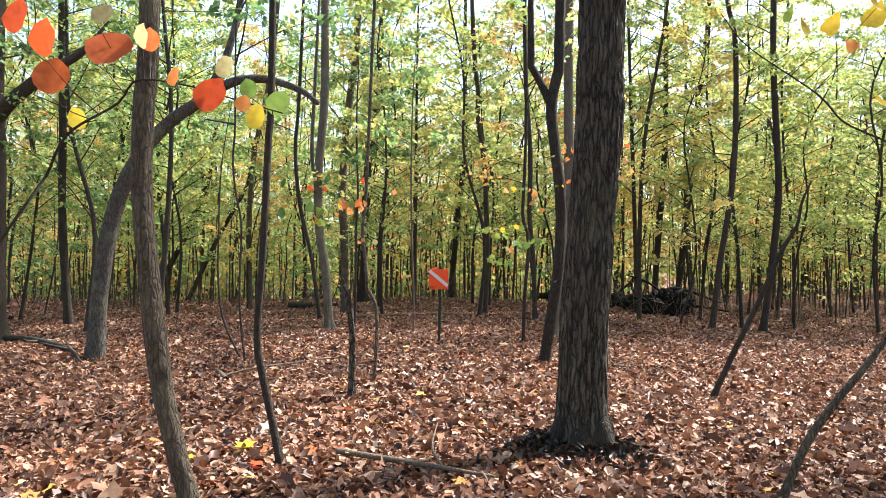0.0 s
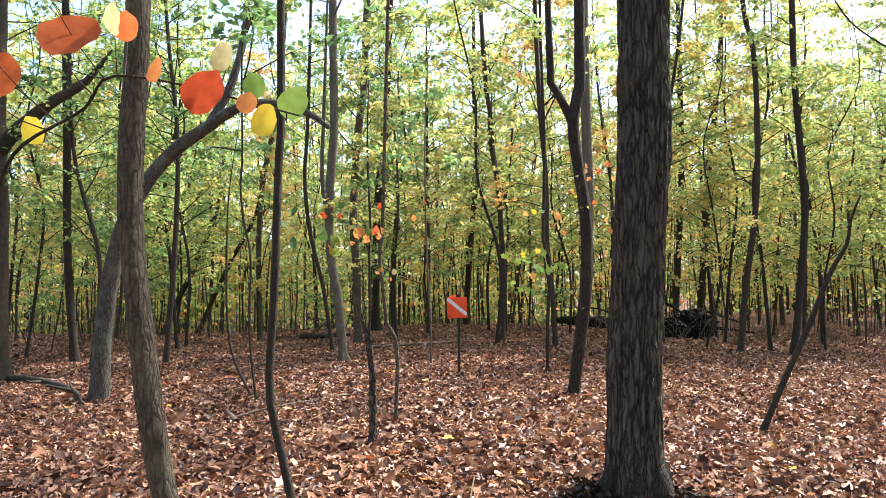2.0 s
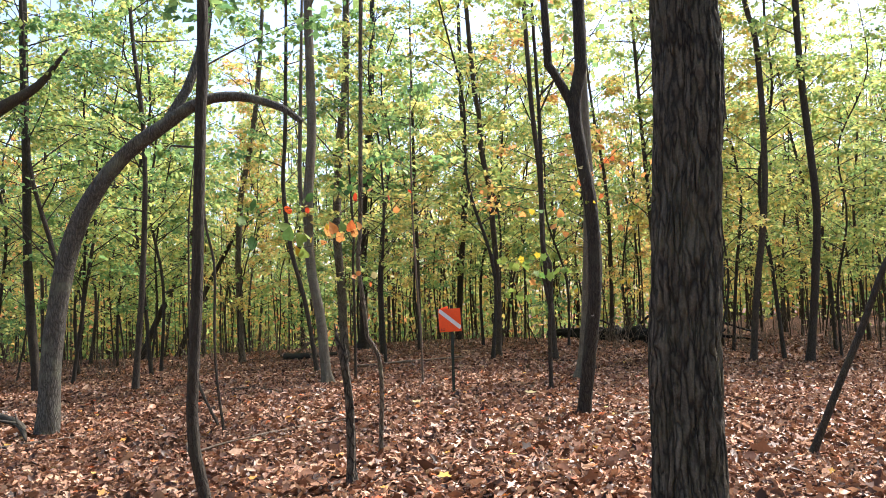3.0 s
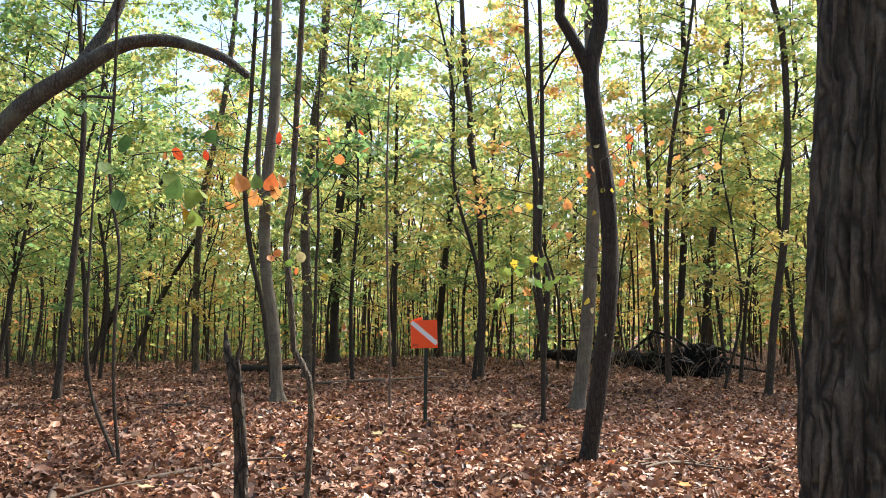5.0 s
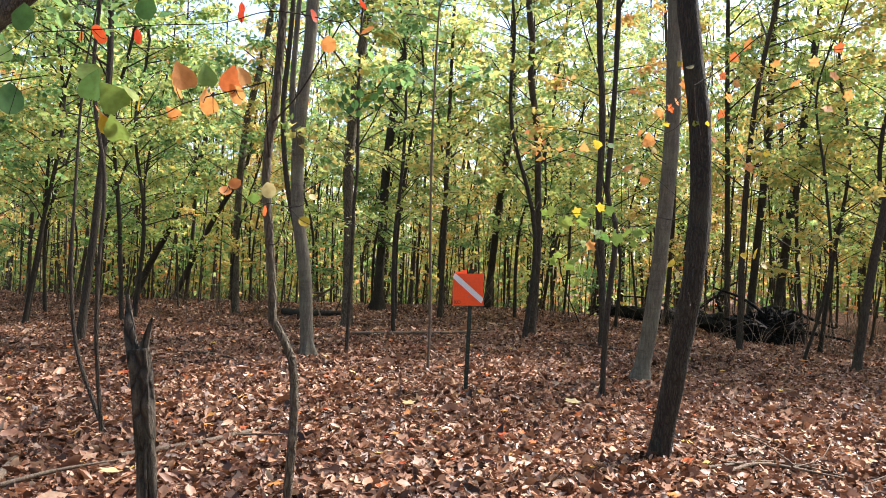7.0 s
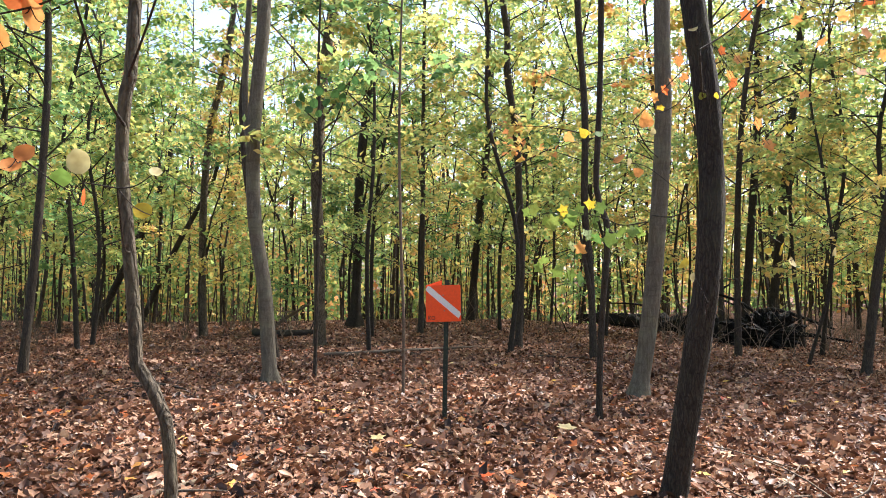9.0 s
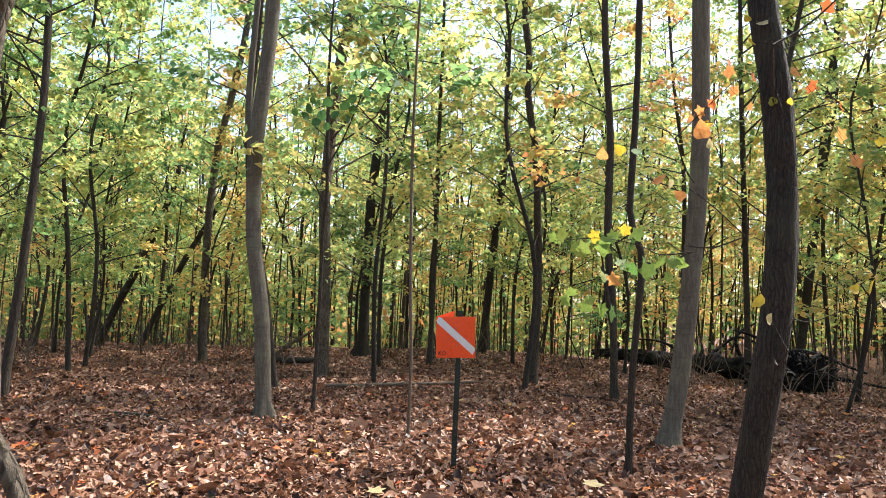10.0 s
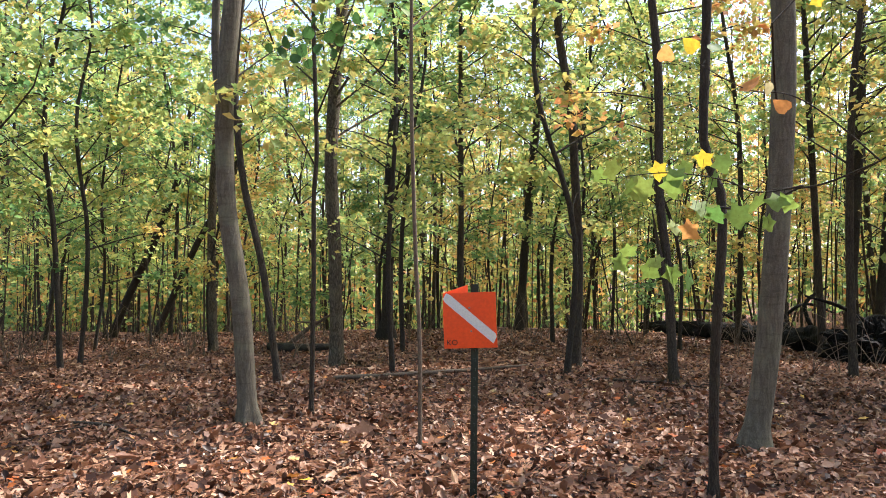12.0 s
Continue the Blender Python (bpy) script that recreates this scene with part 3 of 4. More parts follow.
standing_tree("sapling", "thin brown sapling, slightly crooked", 2.65, [(-1.834, 0.03), (-1.824, 0.718), (-1.821, 1.544), (-1.827, 2.098), (-1.804, 2.655)], 0.024, "brown", 5.5, LEAF_LIME, 400, 22, 8, low=2.4, reach=1.0)
standing_tree("maple_tree", "slim dark maple curving to one side", 4.98, [(-3.0, 0.0), (-3.231, 1.391), (-3.518, 2.579), (-3.653, 3.857), (-3.591, 4.99)], 0.045, "brown", 10, LEAF_GREEN, 1300, 23, 12, low=4.0)
standing_tree("maple_tree", "slim maple with pale flaking bark", 9.8, [(-6.084, -0.07), (-6.16, 2.234), (-6.045, 4.373), (-5.792, 5.646), (-5.551, 7.183)], 0.08, "hickory", 12, LEAF_GREEN, 2000, 24, 12, low=3.0, reach=2.2)
standing_tree("bowed_tree", "grey tree bowed over in a long arch", -1.9, [(-4.895, 0.0), (-4.825, 0.976), (-4.675, 1.91), (-4.402, 2.65), (-3.95, 3.25), (-3.361, 3.674), (-2.966, 3.909), (-2.506, 3.966), (-1.983, 3.818), (-1.691, 3.612)], 0.115, "lichen", 3.6, None, 0, 25, 22, 0.4, 0.008, 0.1, 160, 0.3,
              limbs=[([(-3.4, -1.9, 3.65), (-3.1, -1.75, 4.3), (-2.9, -1.6, 5.5), (-2.7, -1.4, 8.0)], 0.06)])
standing_tree("maple_tree", "dark rough-barked maple with a heavy limb", 1.2, [(-8.36, -0.1), (-8.4, 1.029), (-8.44, 2.926), (-8.5, 5.043)], 0.19, "brown", 13, LEAF_GREEN, 1600, 27, 14, low=3.4, reach=2.3,
              limbs=[([(-8.5, 1.2, 3.8), (-8.1, 1.15, 4.25), (-7.394, 1.1, 4.78), (-6.754, 1.1, 5.15), (-6.2, 1.0, 5.7)], 0.15)])
standing_tree("maple_tree", "slim dark maple with a wavy stem", 4.2, [(-8.563, -0.15), (-8.765, 1.993), (-8.812, 4.554)], 0.085, "dark", 12, LEAF_LIME, 1600, 28, 12, low=2.6, reach=2.2)
standing_tree("leaning_tree", "dark trunk leaning far over among saplings", 14.0, [(-10.809, -0.4), (-10.263, 0.918), (-9.662, 2.165), (-8.872, 4.238)], 0.1, "dark", 6.0, LEAF_GREEN, 700, 41, 10, low=3.0, size=0.16)
standing_tree("leaning_tree", "dark trunk leaning over, its top in leaf", 13.9, [(-9.541, -0.4), (-8.944, 1.043), (-8.342, 2.294), (-7.536, 3.752)], 0.08, "dark", 5.5, LEAF_LIME, 700, 42, 10, low=2.8, size=0.16)
standing_tree("maple_tree", "dark slanting maple beyond the post", 14.0, [(-0.243, -0.1), (-0.021, 2.737), (0.213, 5.485), (0.166, 8.034)], 0.095, "dark", 13, LEAF_LIME, 2000, 43, 12, low=4.0, reach=2.2, size=0.15)
standing_tree("maple_tree", "thick dark maple with a swollen foot", 11.5, [(-2.955, -0.05), (-2.928, 2.155), (-2.883, 4.002), (-2.626, 6.574)], 0.11, "dark", 13, LEAF_GREEN, 2000, 44, 14, 1.4, low=4.0, reach=2.2, size=0.15)
standing_tree("maple_tree", "tall dark maple near the fallen log", 10.6, [(6.0, -0.2), (6.13, 1.859), (6.299, 4.755), (6.314, 7.863)], 0.085, "dark", 13, LEAF_LIME, 2000, 45, 12, low=4.4, reach=2.2, size=0.15)
standing_tree("maple_tree", "leaning dark maple beyond the fallen log", 12.0, [(7.06, -0.2), (7.378, 3.026), (7.695, 6.337), (7.97, 8.926)], 0.1, "dark", 13, LEAF_GOLD, 1500, 46, 12, low=5.0, reach=2.0, size=0.15)


# ---- the wood behind: a few kinds of understorey tree, set out unevenly ----
def understorey_tree(seed, height, r, low, leaves, reach, mat, bark, size=0.118):
    rng = np.random.default_rng(seed)
    sway = np.cumsum(rng.normal(0, 0.22, (5, 2)), axis=0)
    lean = rng.normal(0, 0.5, 2)
    pts = [(0, 0, -0.1)] + [(sway[i, 0] + lean[0] * (i + 1) / 5, sway[i, 1] + lean[1] * (i + 1) / 5, height * (i + 1) / 5) for i in range(5)]
    base = thing("understorey_tree", (0, 0, 0), UNDERSTOREY[mat.name], "tree", "understorey trees")
    mesh_object("trunk", *tube(pts, [r, r * 0.8, r * 0.55, 0.008], 7, 22, 0.4, 0.15, 0, seed), SPECIES[bark], base)
    curve = spline(pts, 50)
    axis = lambda z: (float(np.interp(z, curve[:, 2], curve[:, 0])), float(np.interp(z, curve[:, 2], curve[:, 1])))  # noqa: E731
    tubes, spots, sizes = crown_parts(rng, axis, low, height, leaves // 80, reach, leaves, size)
    new("crown", leaf_cloud("crown", "diamond", spots, rotations_of(rng, len(spots), 0.6), sizes, mat, tubes, SPECIES[bark])).parent = base
    return base


UNDERSTOREY = {"green_leaves": "thin-stemmed understorey tree in green leaf", "yellow_green_leaves": "thin-stemmed understorey tree turning yellow-green",
               "golden_leaves": "thin-stemmed understorey tree in golden leaf"}
KINDS = [(31, 8.5, 0.034, 1.3, 2500, 1.7, LEAF_GREEN, "dark"), (32, 10, 0.045, 1.8, 2800, 1.9, LEAF_LIME, "dark"), (33, 7, 0.026, 1.0, 1900, 1.5, LEAF_LIME, "brown"),
         (34, 11, 0.055, 2.2, 3000, 2.1, LEAF_GREEN, "brown"), (35, 8, 0.03, 1.4, 2100, 1.6, LEAF_GOLD, "dark"), (36, 12.5, 0.065, 2.8, 3200, 2.3, LEAF_LIME, "brown"),
         (37, 9, 0.038, 1.6, 2300, 1.7, LEAF_LIME, "dark"), (38, 5, 0.018, 0.7, 1200, 1.2, LEAF_GREEN, "dark")]


def in_gap(x, y):
    """The opening in the wood through which the bright sky shows."""
    return abs(math.degrees(math.atan2(x - 0.4, y + 10.0)) - 15.5) < 1.8


def understorey():
    rng = random.Random(5)
    masters, placed = [], []
    for y_row in range(0, 13):
        y = 6.5 + 1.75 * y_row
        half = 0.62 * (y + 12) + 2.5
        x = -half
        while x < half:
            x += rng.uniform(0.9, 2.5) * (1.0 + 0.035 * (y - 6))
            px, py = x, y + rng.uniform(-0.9, 0.9)
            if abs(px) < 4.2 and py < 8.6 and rng.random() < 0.75:
                continue
            if px < -4 and rng.random() < 0.3:
                continue
            if in_gap(px, py) and py > 9 and rng.random() < 0.6:
                continue
            tone = 0.72 + (0.016 if px < 0 else 0.022) * px + rng.gauss(0, 0.35)
            k = rng.choice((0, 3, 7, 3, 2) if tone < 0.25 else (1, 2, 6, 5, 0) if tone < 0.7 else (4, 1, 5, 4, 6))
            placed.append((px, py, k))
    for y in (-9, -7, -5, -3, -1, 1, 3, 5):      # the flanks of the way
        for side in (-1, 1):
            for _ in range(2):
                placed.append((side * (7.0 + 0.45 * (y + 9) + rng.uniform(0, 4.0)), y + rng.uniform(-1, 1), rng.randrange(len(KINDS))))
    # the right-hand ones stand out of view, added to shade the ground
    placed += [(-7.0, 1.9, 3), (-6.2, 3.4, 5), (-9.3, -1.2, 3), (-8.6, 5.6, 1), (7.2, -5.6, 5), (9.2, -3.6, 3), (6.6, -7.6, 5), (8.2, -8.6, 3), (5.6, -10.8, 1)]
    for y in (-15, -18, -21.5, -26):               # unseen rows added behind the start, to close the place and cast shade
        x = -14
        while x < 14:
            x += rng.uniform(1.6, 3.4)
            placed.append((x, y + rng.uniform(-1.2, 1.2), rng.randrange(len(KINDS))))
    for i, (px, py, k) in enumerate(placed):
        m = pose(px, py, ground_z(px, py) - 0.02, rng.uniform(-3, 3), rng.uniform(-3, 3), rng.uniform(0, 360))
        if len(masters) <= k or masters[k] is None:
            while len(masters) <= k:
                masters.append(None)
            masters[k] = understorey_tree(*KINDS[k])
            masters[k].matrix_basis = m
        else:
            s = rng.uniform(0.8, 1.2)
            c = copy_thing(masters[k], m)
            c.scale = (s, s, s * rng.uniform(0.9, 1.1))


understorey()


# ---- the far slope of the wood ----
def far_woods():
    rng = np.random.default_rng(77)
    tubes, centres = [], []
    for _ in range(480):                          # pole-thin stems between the trees
        y = rng.uniform(11, 34)
        x = rng.uniform(-1, 1) * (0.62 * (y + 13) + 4)
        if abs(x) < 5 and y < 13:
            continue
        z, h, r = ground_z(x, y), rng.uniform(3, 8), rng.uniform(0.011, 0.03)
        dx, dy = rng.normal(0, 0.35, 2)
        tubes.append(tube([(x, y, z - 0.1), (x + dx * 0.3, y + dy * 0.4, z + h * 0.5), (x + dx, y + dy, z + h)], [r, r * 0.7, 0.006], 4, 5))
    for _ in range(260):
        y = rng.uniform(27, 52)
        x = rng.uniform(-1, 1) * (0.66 * (y + 12) + 4)
        if in_gap(x, y) and rng.uniform() < 0.75:
            continue
        z, h, r = ground_z(x, y), rng.uniform(6, 15), rng.uniform(0.05, 0.12)
        dx, dy = rng.normal(0, 0.5, 2)
        tubes.append(tube([(x, y, z - 0.2), (x + dx * 0.4, y + dy * 0.4, z + h * 0.5), (x + dx, y + dy, z + h)], [r, r * 0.7, 0.02], 5, 6))
        for _ in range(11):
            f = rng.uniform(0.08, 1.0)
            m = 30
            c = np.array([x + dx * f, y + dy * f, z + h * f]) + rng.normal(0, 1, 3) * np.array([1.6, 1.6, 0.5])
            centres.append(c + rng.normal(0, 1, (m, 3)) * np.array([1.0, 1.0, 0.38]))
    for _ in range(26):                           # taller crowns where the slope is thickest
        y, x = rng.uniform(26, 46), rng.uniform(-34, 2)
        z, h = ground_z(x, y), rng.uniform(12, 21)
        tubes.append(tube([(x, y, z - 0.2), (x + 0.3, y, z + h * 0.5), (x, y + 0.3, z + h)], [0.11, 0.08, 0.02], 5, 6))
        for _ in range(12):
            c = np.array([x, y, z + h * rng.uniform(0.68, 1.0)]) + rng.normal(0, 1, 3) * np.array([1.7, 1.7, 0.6])
            centres.append(c + rng.normal(0, 1, (30, 3)) * np.array([1.0, 1.0, 0.4]))
    for _ in range(520):                          # low leafy shrubs beyond the crest
        y = rng.uniform(15, 44)
        x = rng.uniform(-1, 1) * (0.62 * (y + 13) + 4)
        h = rng.uniform(0.4, 2.6)
        centres.append(np.array([x, y, ground_z(x, y) + h]) + rng.normal(0, 1, (26, 3)) * np.array([0.8, 0.8, 0.45]))
    for _ in range(300):                          # brighter thickets down the slope on the open side
        y = rng.uniform(17, 42)
        x = -rng.uniform(0.35, 1) * (0.62 * (y + 13) + 4)
        h = rng.uniform(0.4, 4.8)
        centres.append(np.array([x, y, ground_z(x, y) + h]) + rng.normal(0, 1, (26, 3)) * np.array([0.9, 0.9, 0.5]))
    stems = mesh_object("far_trunks", *joined(tubes), BARK_BROWN)
    tagged(stems, "distant crowded dark trunks on the far slope", "woods", kind="stuff")
    c = np.concatenate(centres)
    c[:, 2] = np.maximum(c[:, 2], -5)
    c = c[c[:, 1] > 12]
    pick = rng.uniform(0, 1, len(c))
    for mat, lo, hi in ((LEAF_GREEN, 0, 0.24), (LEAF_LIME, 0.24, 0.7), (LEAF_GOLD, 0.7, 1)):
        q = c[(pick >= lo) & (pick < hi)]
        ob = new("far_foliage", leaf_cloud("far_foliage", "diamond", q, rotations_of(rng, len(q), 0.7), rng.uniform(0.5, 1.0, len(q)) * np.interp(q[:, 1], [14, 28, 50], [0.2, 0.42, 0.62]), mat))
        tagged(ob, "distant autumn foliage, green to gold, on the far slope", "woods", kind="stuff")


far_woods()


def brush():
    """Bare twiggy undergrowth along the crest."""
    rng = np.random.default_rng(9)
    tubes = []
    for _ in range(330):
        y = rng.uniform(7.5, 15)
        x = rng.uniform(-1, 1) * (0.6 * (y + 12))
        if abs(x) < 3.5 and y < 10:
            continue
        z = ground_z(x, y)
        for _ in range(3):
            e = rng.normal(0, 0.4, 2)
            h = rng.uniform(0.25, 1.1)
            tubes.append(tube([(x, y, z - 0.02), (x + e[0] * 0.4, y + e[1] * 0.4, z + h * 0.6), (x + e[0], y + e[1], z + h)], [0.008, 0.006, 0.002], 3, 4))
    ob = mesh_object("brush", *joined(tubes), BARK_PALE)
    tagged(ob, "bare twiggy undergrowth along the crest of the slope", "brush", kind="stuff")


brush()


# ---- leaf litter ----
def litter():
    rng = np.random.default_rng(11)
    groups = {k: [] for k in ("oval", "curled", "lobed")}
    for y0, y1, density in ((-11.5, -6, 820), (-6, 0, 800), (0, 6, 440), (6, 15, 180)):
        half1 = 0.64 * (y1 + 12) + 1.2
        n = int((y1 - y0) * 2 * half1 * density)
        x, y = rng.uniform(-half1, half1, n), rng.uniform(y0, y1, n)
        keep = np.abs(x) < 0.64 * (y + 12) + 1.0
        x, y = x[keep], y[keep]
        for k, (a, b) in {"oval": (0, 0.45), "curled": (0.45, 0.85), "lobed": (0.85, 1)}.items():
            part_ = slice(int(len(x) * a), int(len(x) * b))
            groups[k].append(np.stack([x[part_], y[part_]], 1))
    for k, mat in (("oval", LITTER), ("curled", LITTER), ("lobed", LITTER)):
        xy = np.concatenate(groups[k])
        z = np.array([ground_z(a, b) for a, b in xy]) + rng.uniform(0.008, 0.035, len(xy))
        s = rng.lognormal(math.log({"oval": 0.048, "curled": 0.052, "lobed": 0.058}[k]), 0.38, len(xy))
        ob = new("leaf_litter", leaf_cloud("leaf_litter", k, np.c_[xy, z], rotations_of(rng, len(xy), 0.58), s, mat))
        tagged(ob, "dry brown fallen leaves covering the woodland floor", "leaf litter", kind="stuff")
    xy = np.stack([rng.uniform(-6, 6, 900), rng.uniform(-11, 6, 900)], 1)
    z = np.array([ground_z(a, b) for a, b in xy]) + 0.035
    ob = new("leaf_litter", leaf_cloud("leaf_litter", "lobed", np.c_[xy, z], rotations_of(rng, 900, 0.25), rng.uniform(0.05, 0.1, 900), LITTER_BRIGHT))
    tagged(ob, "orange and yellow leaves freshly fallen among the brown ones", "leaf litter", kind="stuff")


litter()


def shade_leaves():
    """Leaves heaped against the foot of the oak, their black colour standing in for its shade."""
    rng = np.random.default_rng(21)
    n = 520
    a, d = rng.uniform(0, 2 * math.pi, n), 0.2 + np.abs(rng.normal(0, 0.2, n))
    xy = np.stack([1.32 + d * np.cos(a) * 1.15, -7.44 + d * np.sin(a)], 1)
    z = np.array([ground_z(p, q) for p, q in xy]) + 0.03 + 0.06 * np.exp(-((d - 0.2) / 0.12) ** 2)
    ob = new("leaf_litter", leaf_cloud("leaf_litter", "curled", np.c_[xy, z], rotations_of(rng, n, 0.6), rng.uniform(0.04, 0.085, n), SHADE_LEAVES))
    tagged(ob, "leaves coloured black as shade, heaped round the foot of the oak", "leaf litter", kind="stuff")


shade_leaves()


# ---- the marker ----
def t_post():
    post = thing("t_post", (0, 0, -0.06), "dark green studded steel post driven into the leaves", "post")
    bm = bmesh.new()
    # T profile: a flange towards the viewer, a web behind it
    prof = [(-0.021, -0.004), (0.021, -0.004), (0.021, 0.002), (0.004, 0.003), (0.003, 0.034), (-0.003, 0.034), (-0.004, 0.003), (-0.021, 0.002)]
    rings = []
    for z in (0.0, 0.4, 0.8, 1.345):
        rings.append([bm.verts.new((x + 0.006 * z, y, z)) for x, y in prof])
    for a, b in zip(rings, rings[1:]):
        for i in range(8):
            bm.faces.new((a[i], a[(i + 1) % 8], b[(i + 1) % 8], b[i]))
    bm.faces.new(rings[-1])
    bm.faces.new(list(reversed(rings[0])))
    part("shaft", bm, POST_GREEN, post)
    stud = None
    for i in range(22):
        z = 0.12 + 0.055 * i
        if stud is None:
            bm = bmesh.new()
            bmesh.ops.create_cube(bm, size=1.0, matrix=Matrix.Diagonal((0.014, 0.01, 0.02, 1)))
            bmesh.ops.bevel(bm, geom=bm.edges[:], offset=0.002, segments=1, affect="EDGES")
            stud = part("stud", bm, POST_GREEN, post)
            ob = stud
        else:
            ob = new("stud", stud.data)
            ob.parent = post
        ob.location = (0.006 * z, -0.008, z)
    return post


t_post()


def panel(bm, corners, thick):
    """A slightly bowed sheet between four corners (bottom left, bottom right, top right, top left)."""
    a, b, c, d = (Vector(p) for p in corners)
    nrm = (b - a).cross(d - a).normalized()
    n = 10
    grids = []
    for side in (0, 1):
        g = []
        for j in range(n + 1):
            row = []
            for i in range(n + 1):
                u, v = i / n, j / n
                p = (a * (1 - u) + b * u) * (1 - v) + (d * (1 - u) + c * u) * v
                bow = 0.006 * math.sin(math.pi * u) * math.sin(math.pi * v * 0.8 + 0.3) + 0.004 * noise.noise((u * 2, v * 2, a.x * 9))
                row.append(bm.verts.new(p + nrm * (bow + side * thick)))
            g.append(row)
        grids.append(g)
    for j in range(n):
        for i in range(n):
            f, k = grids[1], grids[0]
            bm.faces.new((f[j][i], f[j][i + 1], f[j + 1][i + 1], f[j + 1][i]))
            bm.faces.new((k[j][i], k[j + 1][i], k[j + 1][i + 1], k[j][i + 1]))
    for i in range(n):
        for g0, g1 in ((0, 0), (n, n)):
            bm.faces.new((grids[0][g0][i], grids[0][g0][i + 1], grids[1][g0][i + 1], grids[1][g0][i]))
            bm.faces.new((grids[0][i][g0], grids[0][i + 1][g0], grids[1][i + 1][g0], grids[1][i][g0]))


def marker_sign():
    """An orange sheet folded into a three-sided sleeve round the post, a white stripe across its front."""
    sign = thing("marker_sign", (-0.02, -0.032, 1.07), "bright orange folded marker with a white diagonal stripe on a post", "sign")
    sign.rotation_euler = (0, radians(-2.2), 0)
    w, h = 0.157, 0.165
    front = [(-w, 0, -h), (w, 0, -h), (w, 0, h), (-w, 0, h)]
    left = [(-w, 0.002, -h), (-w, 0.002, h), (-0.02, 0.15, h + 0.045), (-0.02, 0.15, -h)]
    right = [(w, 0.002, -h), (0.0, 0.15, -h), (0.0, 0.15, h), (w, 0.002, h)]
    face = sign
    for name, c in (("front_panel", front), ("side_panel", left), ("side_panel", right)):
        bm = bmesh.new()
        panel(bm, c, 0.003)
        bmesh.ops.recalc_face_normals(bm, faces=bm.faces[:])
        sheet = part(name, bm, ORANGE, sign)
        face = sheet if name == "front_panel" else face
    # stripe from the upper corner to the lower one
    bm = bmesh.new()
    a, b = Vector((-w + 0.004, 0, h - 0.012)), Vector((w - 0.002, 0, -h + 0.045))
    d = (b - a).normalized()
    up_ = Vector((-d.z, 0, d.x)) * -0.027
    n = 14
    rows = [[], []]
    for i in range(n + 1):
        u = i / n
        p = a.lerp(b, u)
        cx, cz = (p.x + w) / (2 * w), (p.z + h) / (2 * h)
        bow = 0.006 * math.sin(math.pi * cx) * math.sin(math.pi * cz * 0.8 + 0.3)
        for k, off in enumerate((up_, -up_)):
            q = p + off
            q.x, q.z = max(-w, min(w, q.x)), max(-h, min(h, q.z))
            rows[k].append(bm.verts.new((q.x, -0.0085 - bow, q.z)))
    for i in range(n):
        bm.faces.new((rows[0][i], rows[0][i + 1], rows[1][i + 1], rows[1][i]))
    ret = bmesh.ops.extrude_face_region(bm, geom=bm.faces[:])
    bmesh.ops.translate(bm, verts=[v for v in ret["geom"] if isinstance(v, bmesh.types.BMVert)], vec=(0, 0.0015, 0))
    part("stripe", bm, WHITE, face, "white reflective stripe")
    for x, z in ((0.0, 0.075), (0.008, -0.065)):
        bm = bmesh.new()
        bmesh.ops.create_cone(bm, cap_ends=True, segments=10, radius1=0.006, radius2=0.0045, depth=0.004,
                              matrix=pose(x, -0.0125, z, 90, 0, 0))
        part("bolt", bm, STEEL, face)
    txt = bpy.data.curves.new("letters", "FONT")
    txt.body, txt.size, txt.extrude = "KO", 0.046, 0.0006
    ob = new("letters", txt)
    me = bpy.data.meshes.new_from_object(ob)
    bpy.data.objects.remove(ob)
    me.materials.append(INK)
    mark = new("letters", me)
    mark.parent = face
    mark.matrix_local = pose(-w + 0.014, -0.0082, -h + 0.02, 90, 0, 0)


marker_sign()


# ---- fallen wood ----
def fallen(name, label, pts, radii, mat, sides=8, knobs=0.25, seed=1, snags=0, category="branch", rings=None, ridges=0.0):
    rng = np.random.default_rng(seed)
    x0, y0, z0 = pts[0]
    base = thing(name, (x0, y0, z0), label, category)
    rel = [(x - x0, y - y0, z - z0) for x, y, z in pts]
    mesh_object("stem", *tube(rel, radii, sides, rings, 0, knobs, ridges, seed), mat, base)
    c = spline(rel, 20)
    for i in range(snags):
        p = c[rng.integers(3, 18)]
        e = p + rng.normal(0, 1, 3) * np.array([0.35, 0.35, 0.05]) + np.array([0, 0, 0.1])
        mesh_object("side_branch", *tube([p, (p + e) / 2 + rng.normal(0, 0.03, 3), e], [radii[0] * 0.5, radii[0] * 0.35, 0.004], 5, 6), mat, base)
    return base


def on_ground(pts, lift):
    return [(x, y, ground_z(x, y) + lift) for x, y in pts]


fallen("fallen_stick", "long bare stick lying on the leaves", on_ground([(-2.25, 4.9), (-1.4, 5.15), (-0.5, 5.9), (0.12, 6.75)], 0.05), [0.03, 0.028, 0.012], BARK_PALE, seed=2, snags=2)
fallen("fallen_stick", "short dark log lying among the trees", on_ground([(-4.84, 9.59), (-4.14, 9.22), (-3.37, 9.35)], 0.08), [0.09, 0.08, 0.06], BARK_DARK, seed=3)
fallen("fallen_stick", "thin bare stick half buried in leaves", on_ground([(-0.26, -8.09), (0.17, -8.22), (0.69, -8.44)], 0.055), [0.02, 0.018, 0.009], BARK_PALE, seed=4, snags=2)
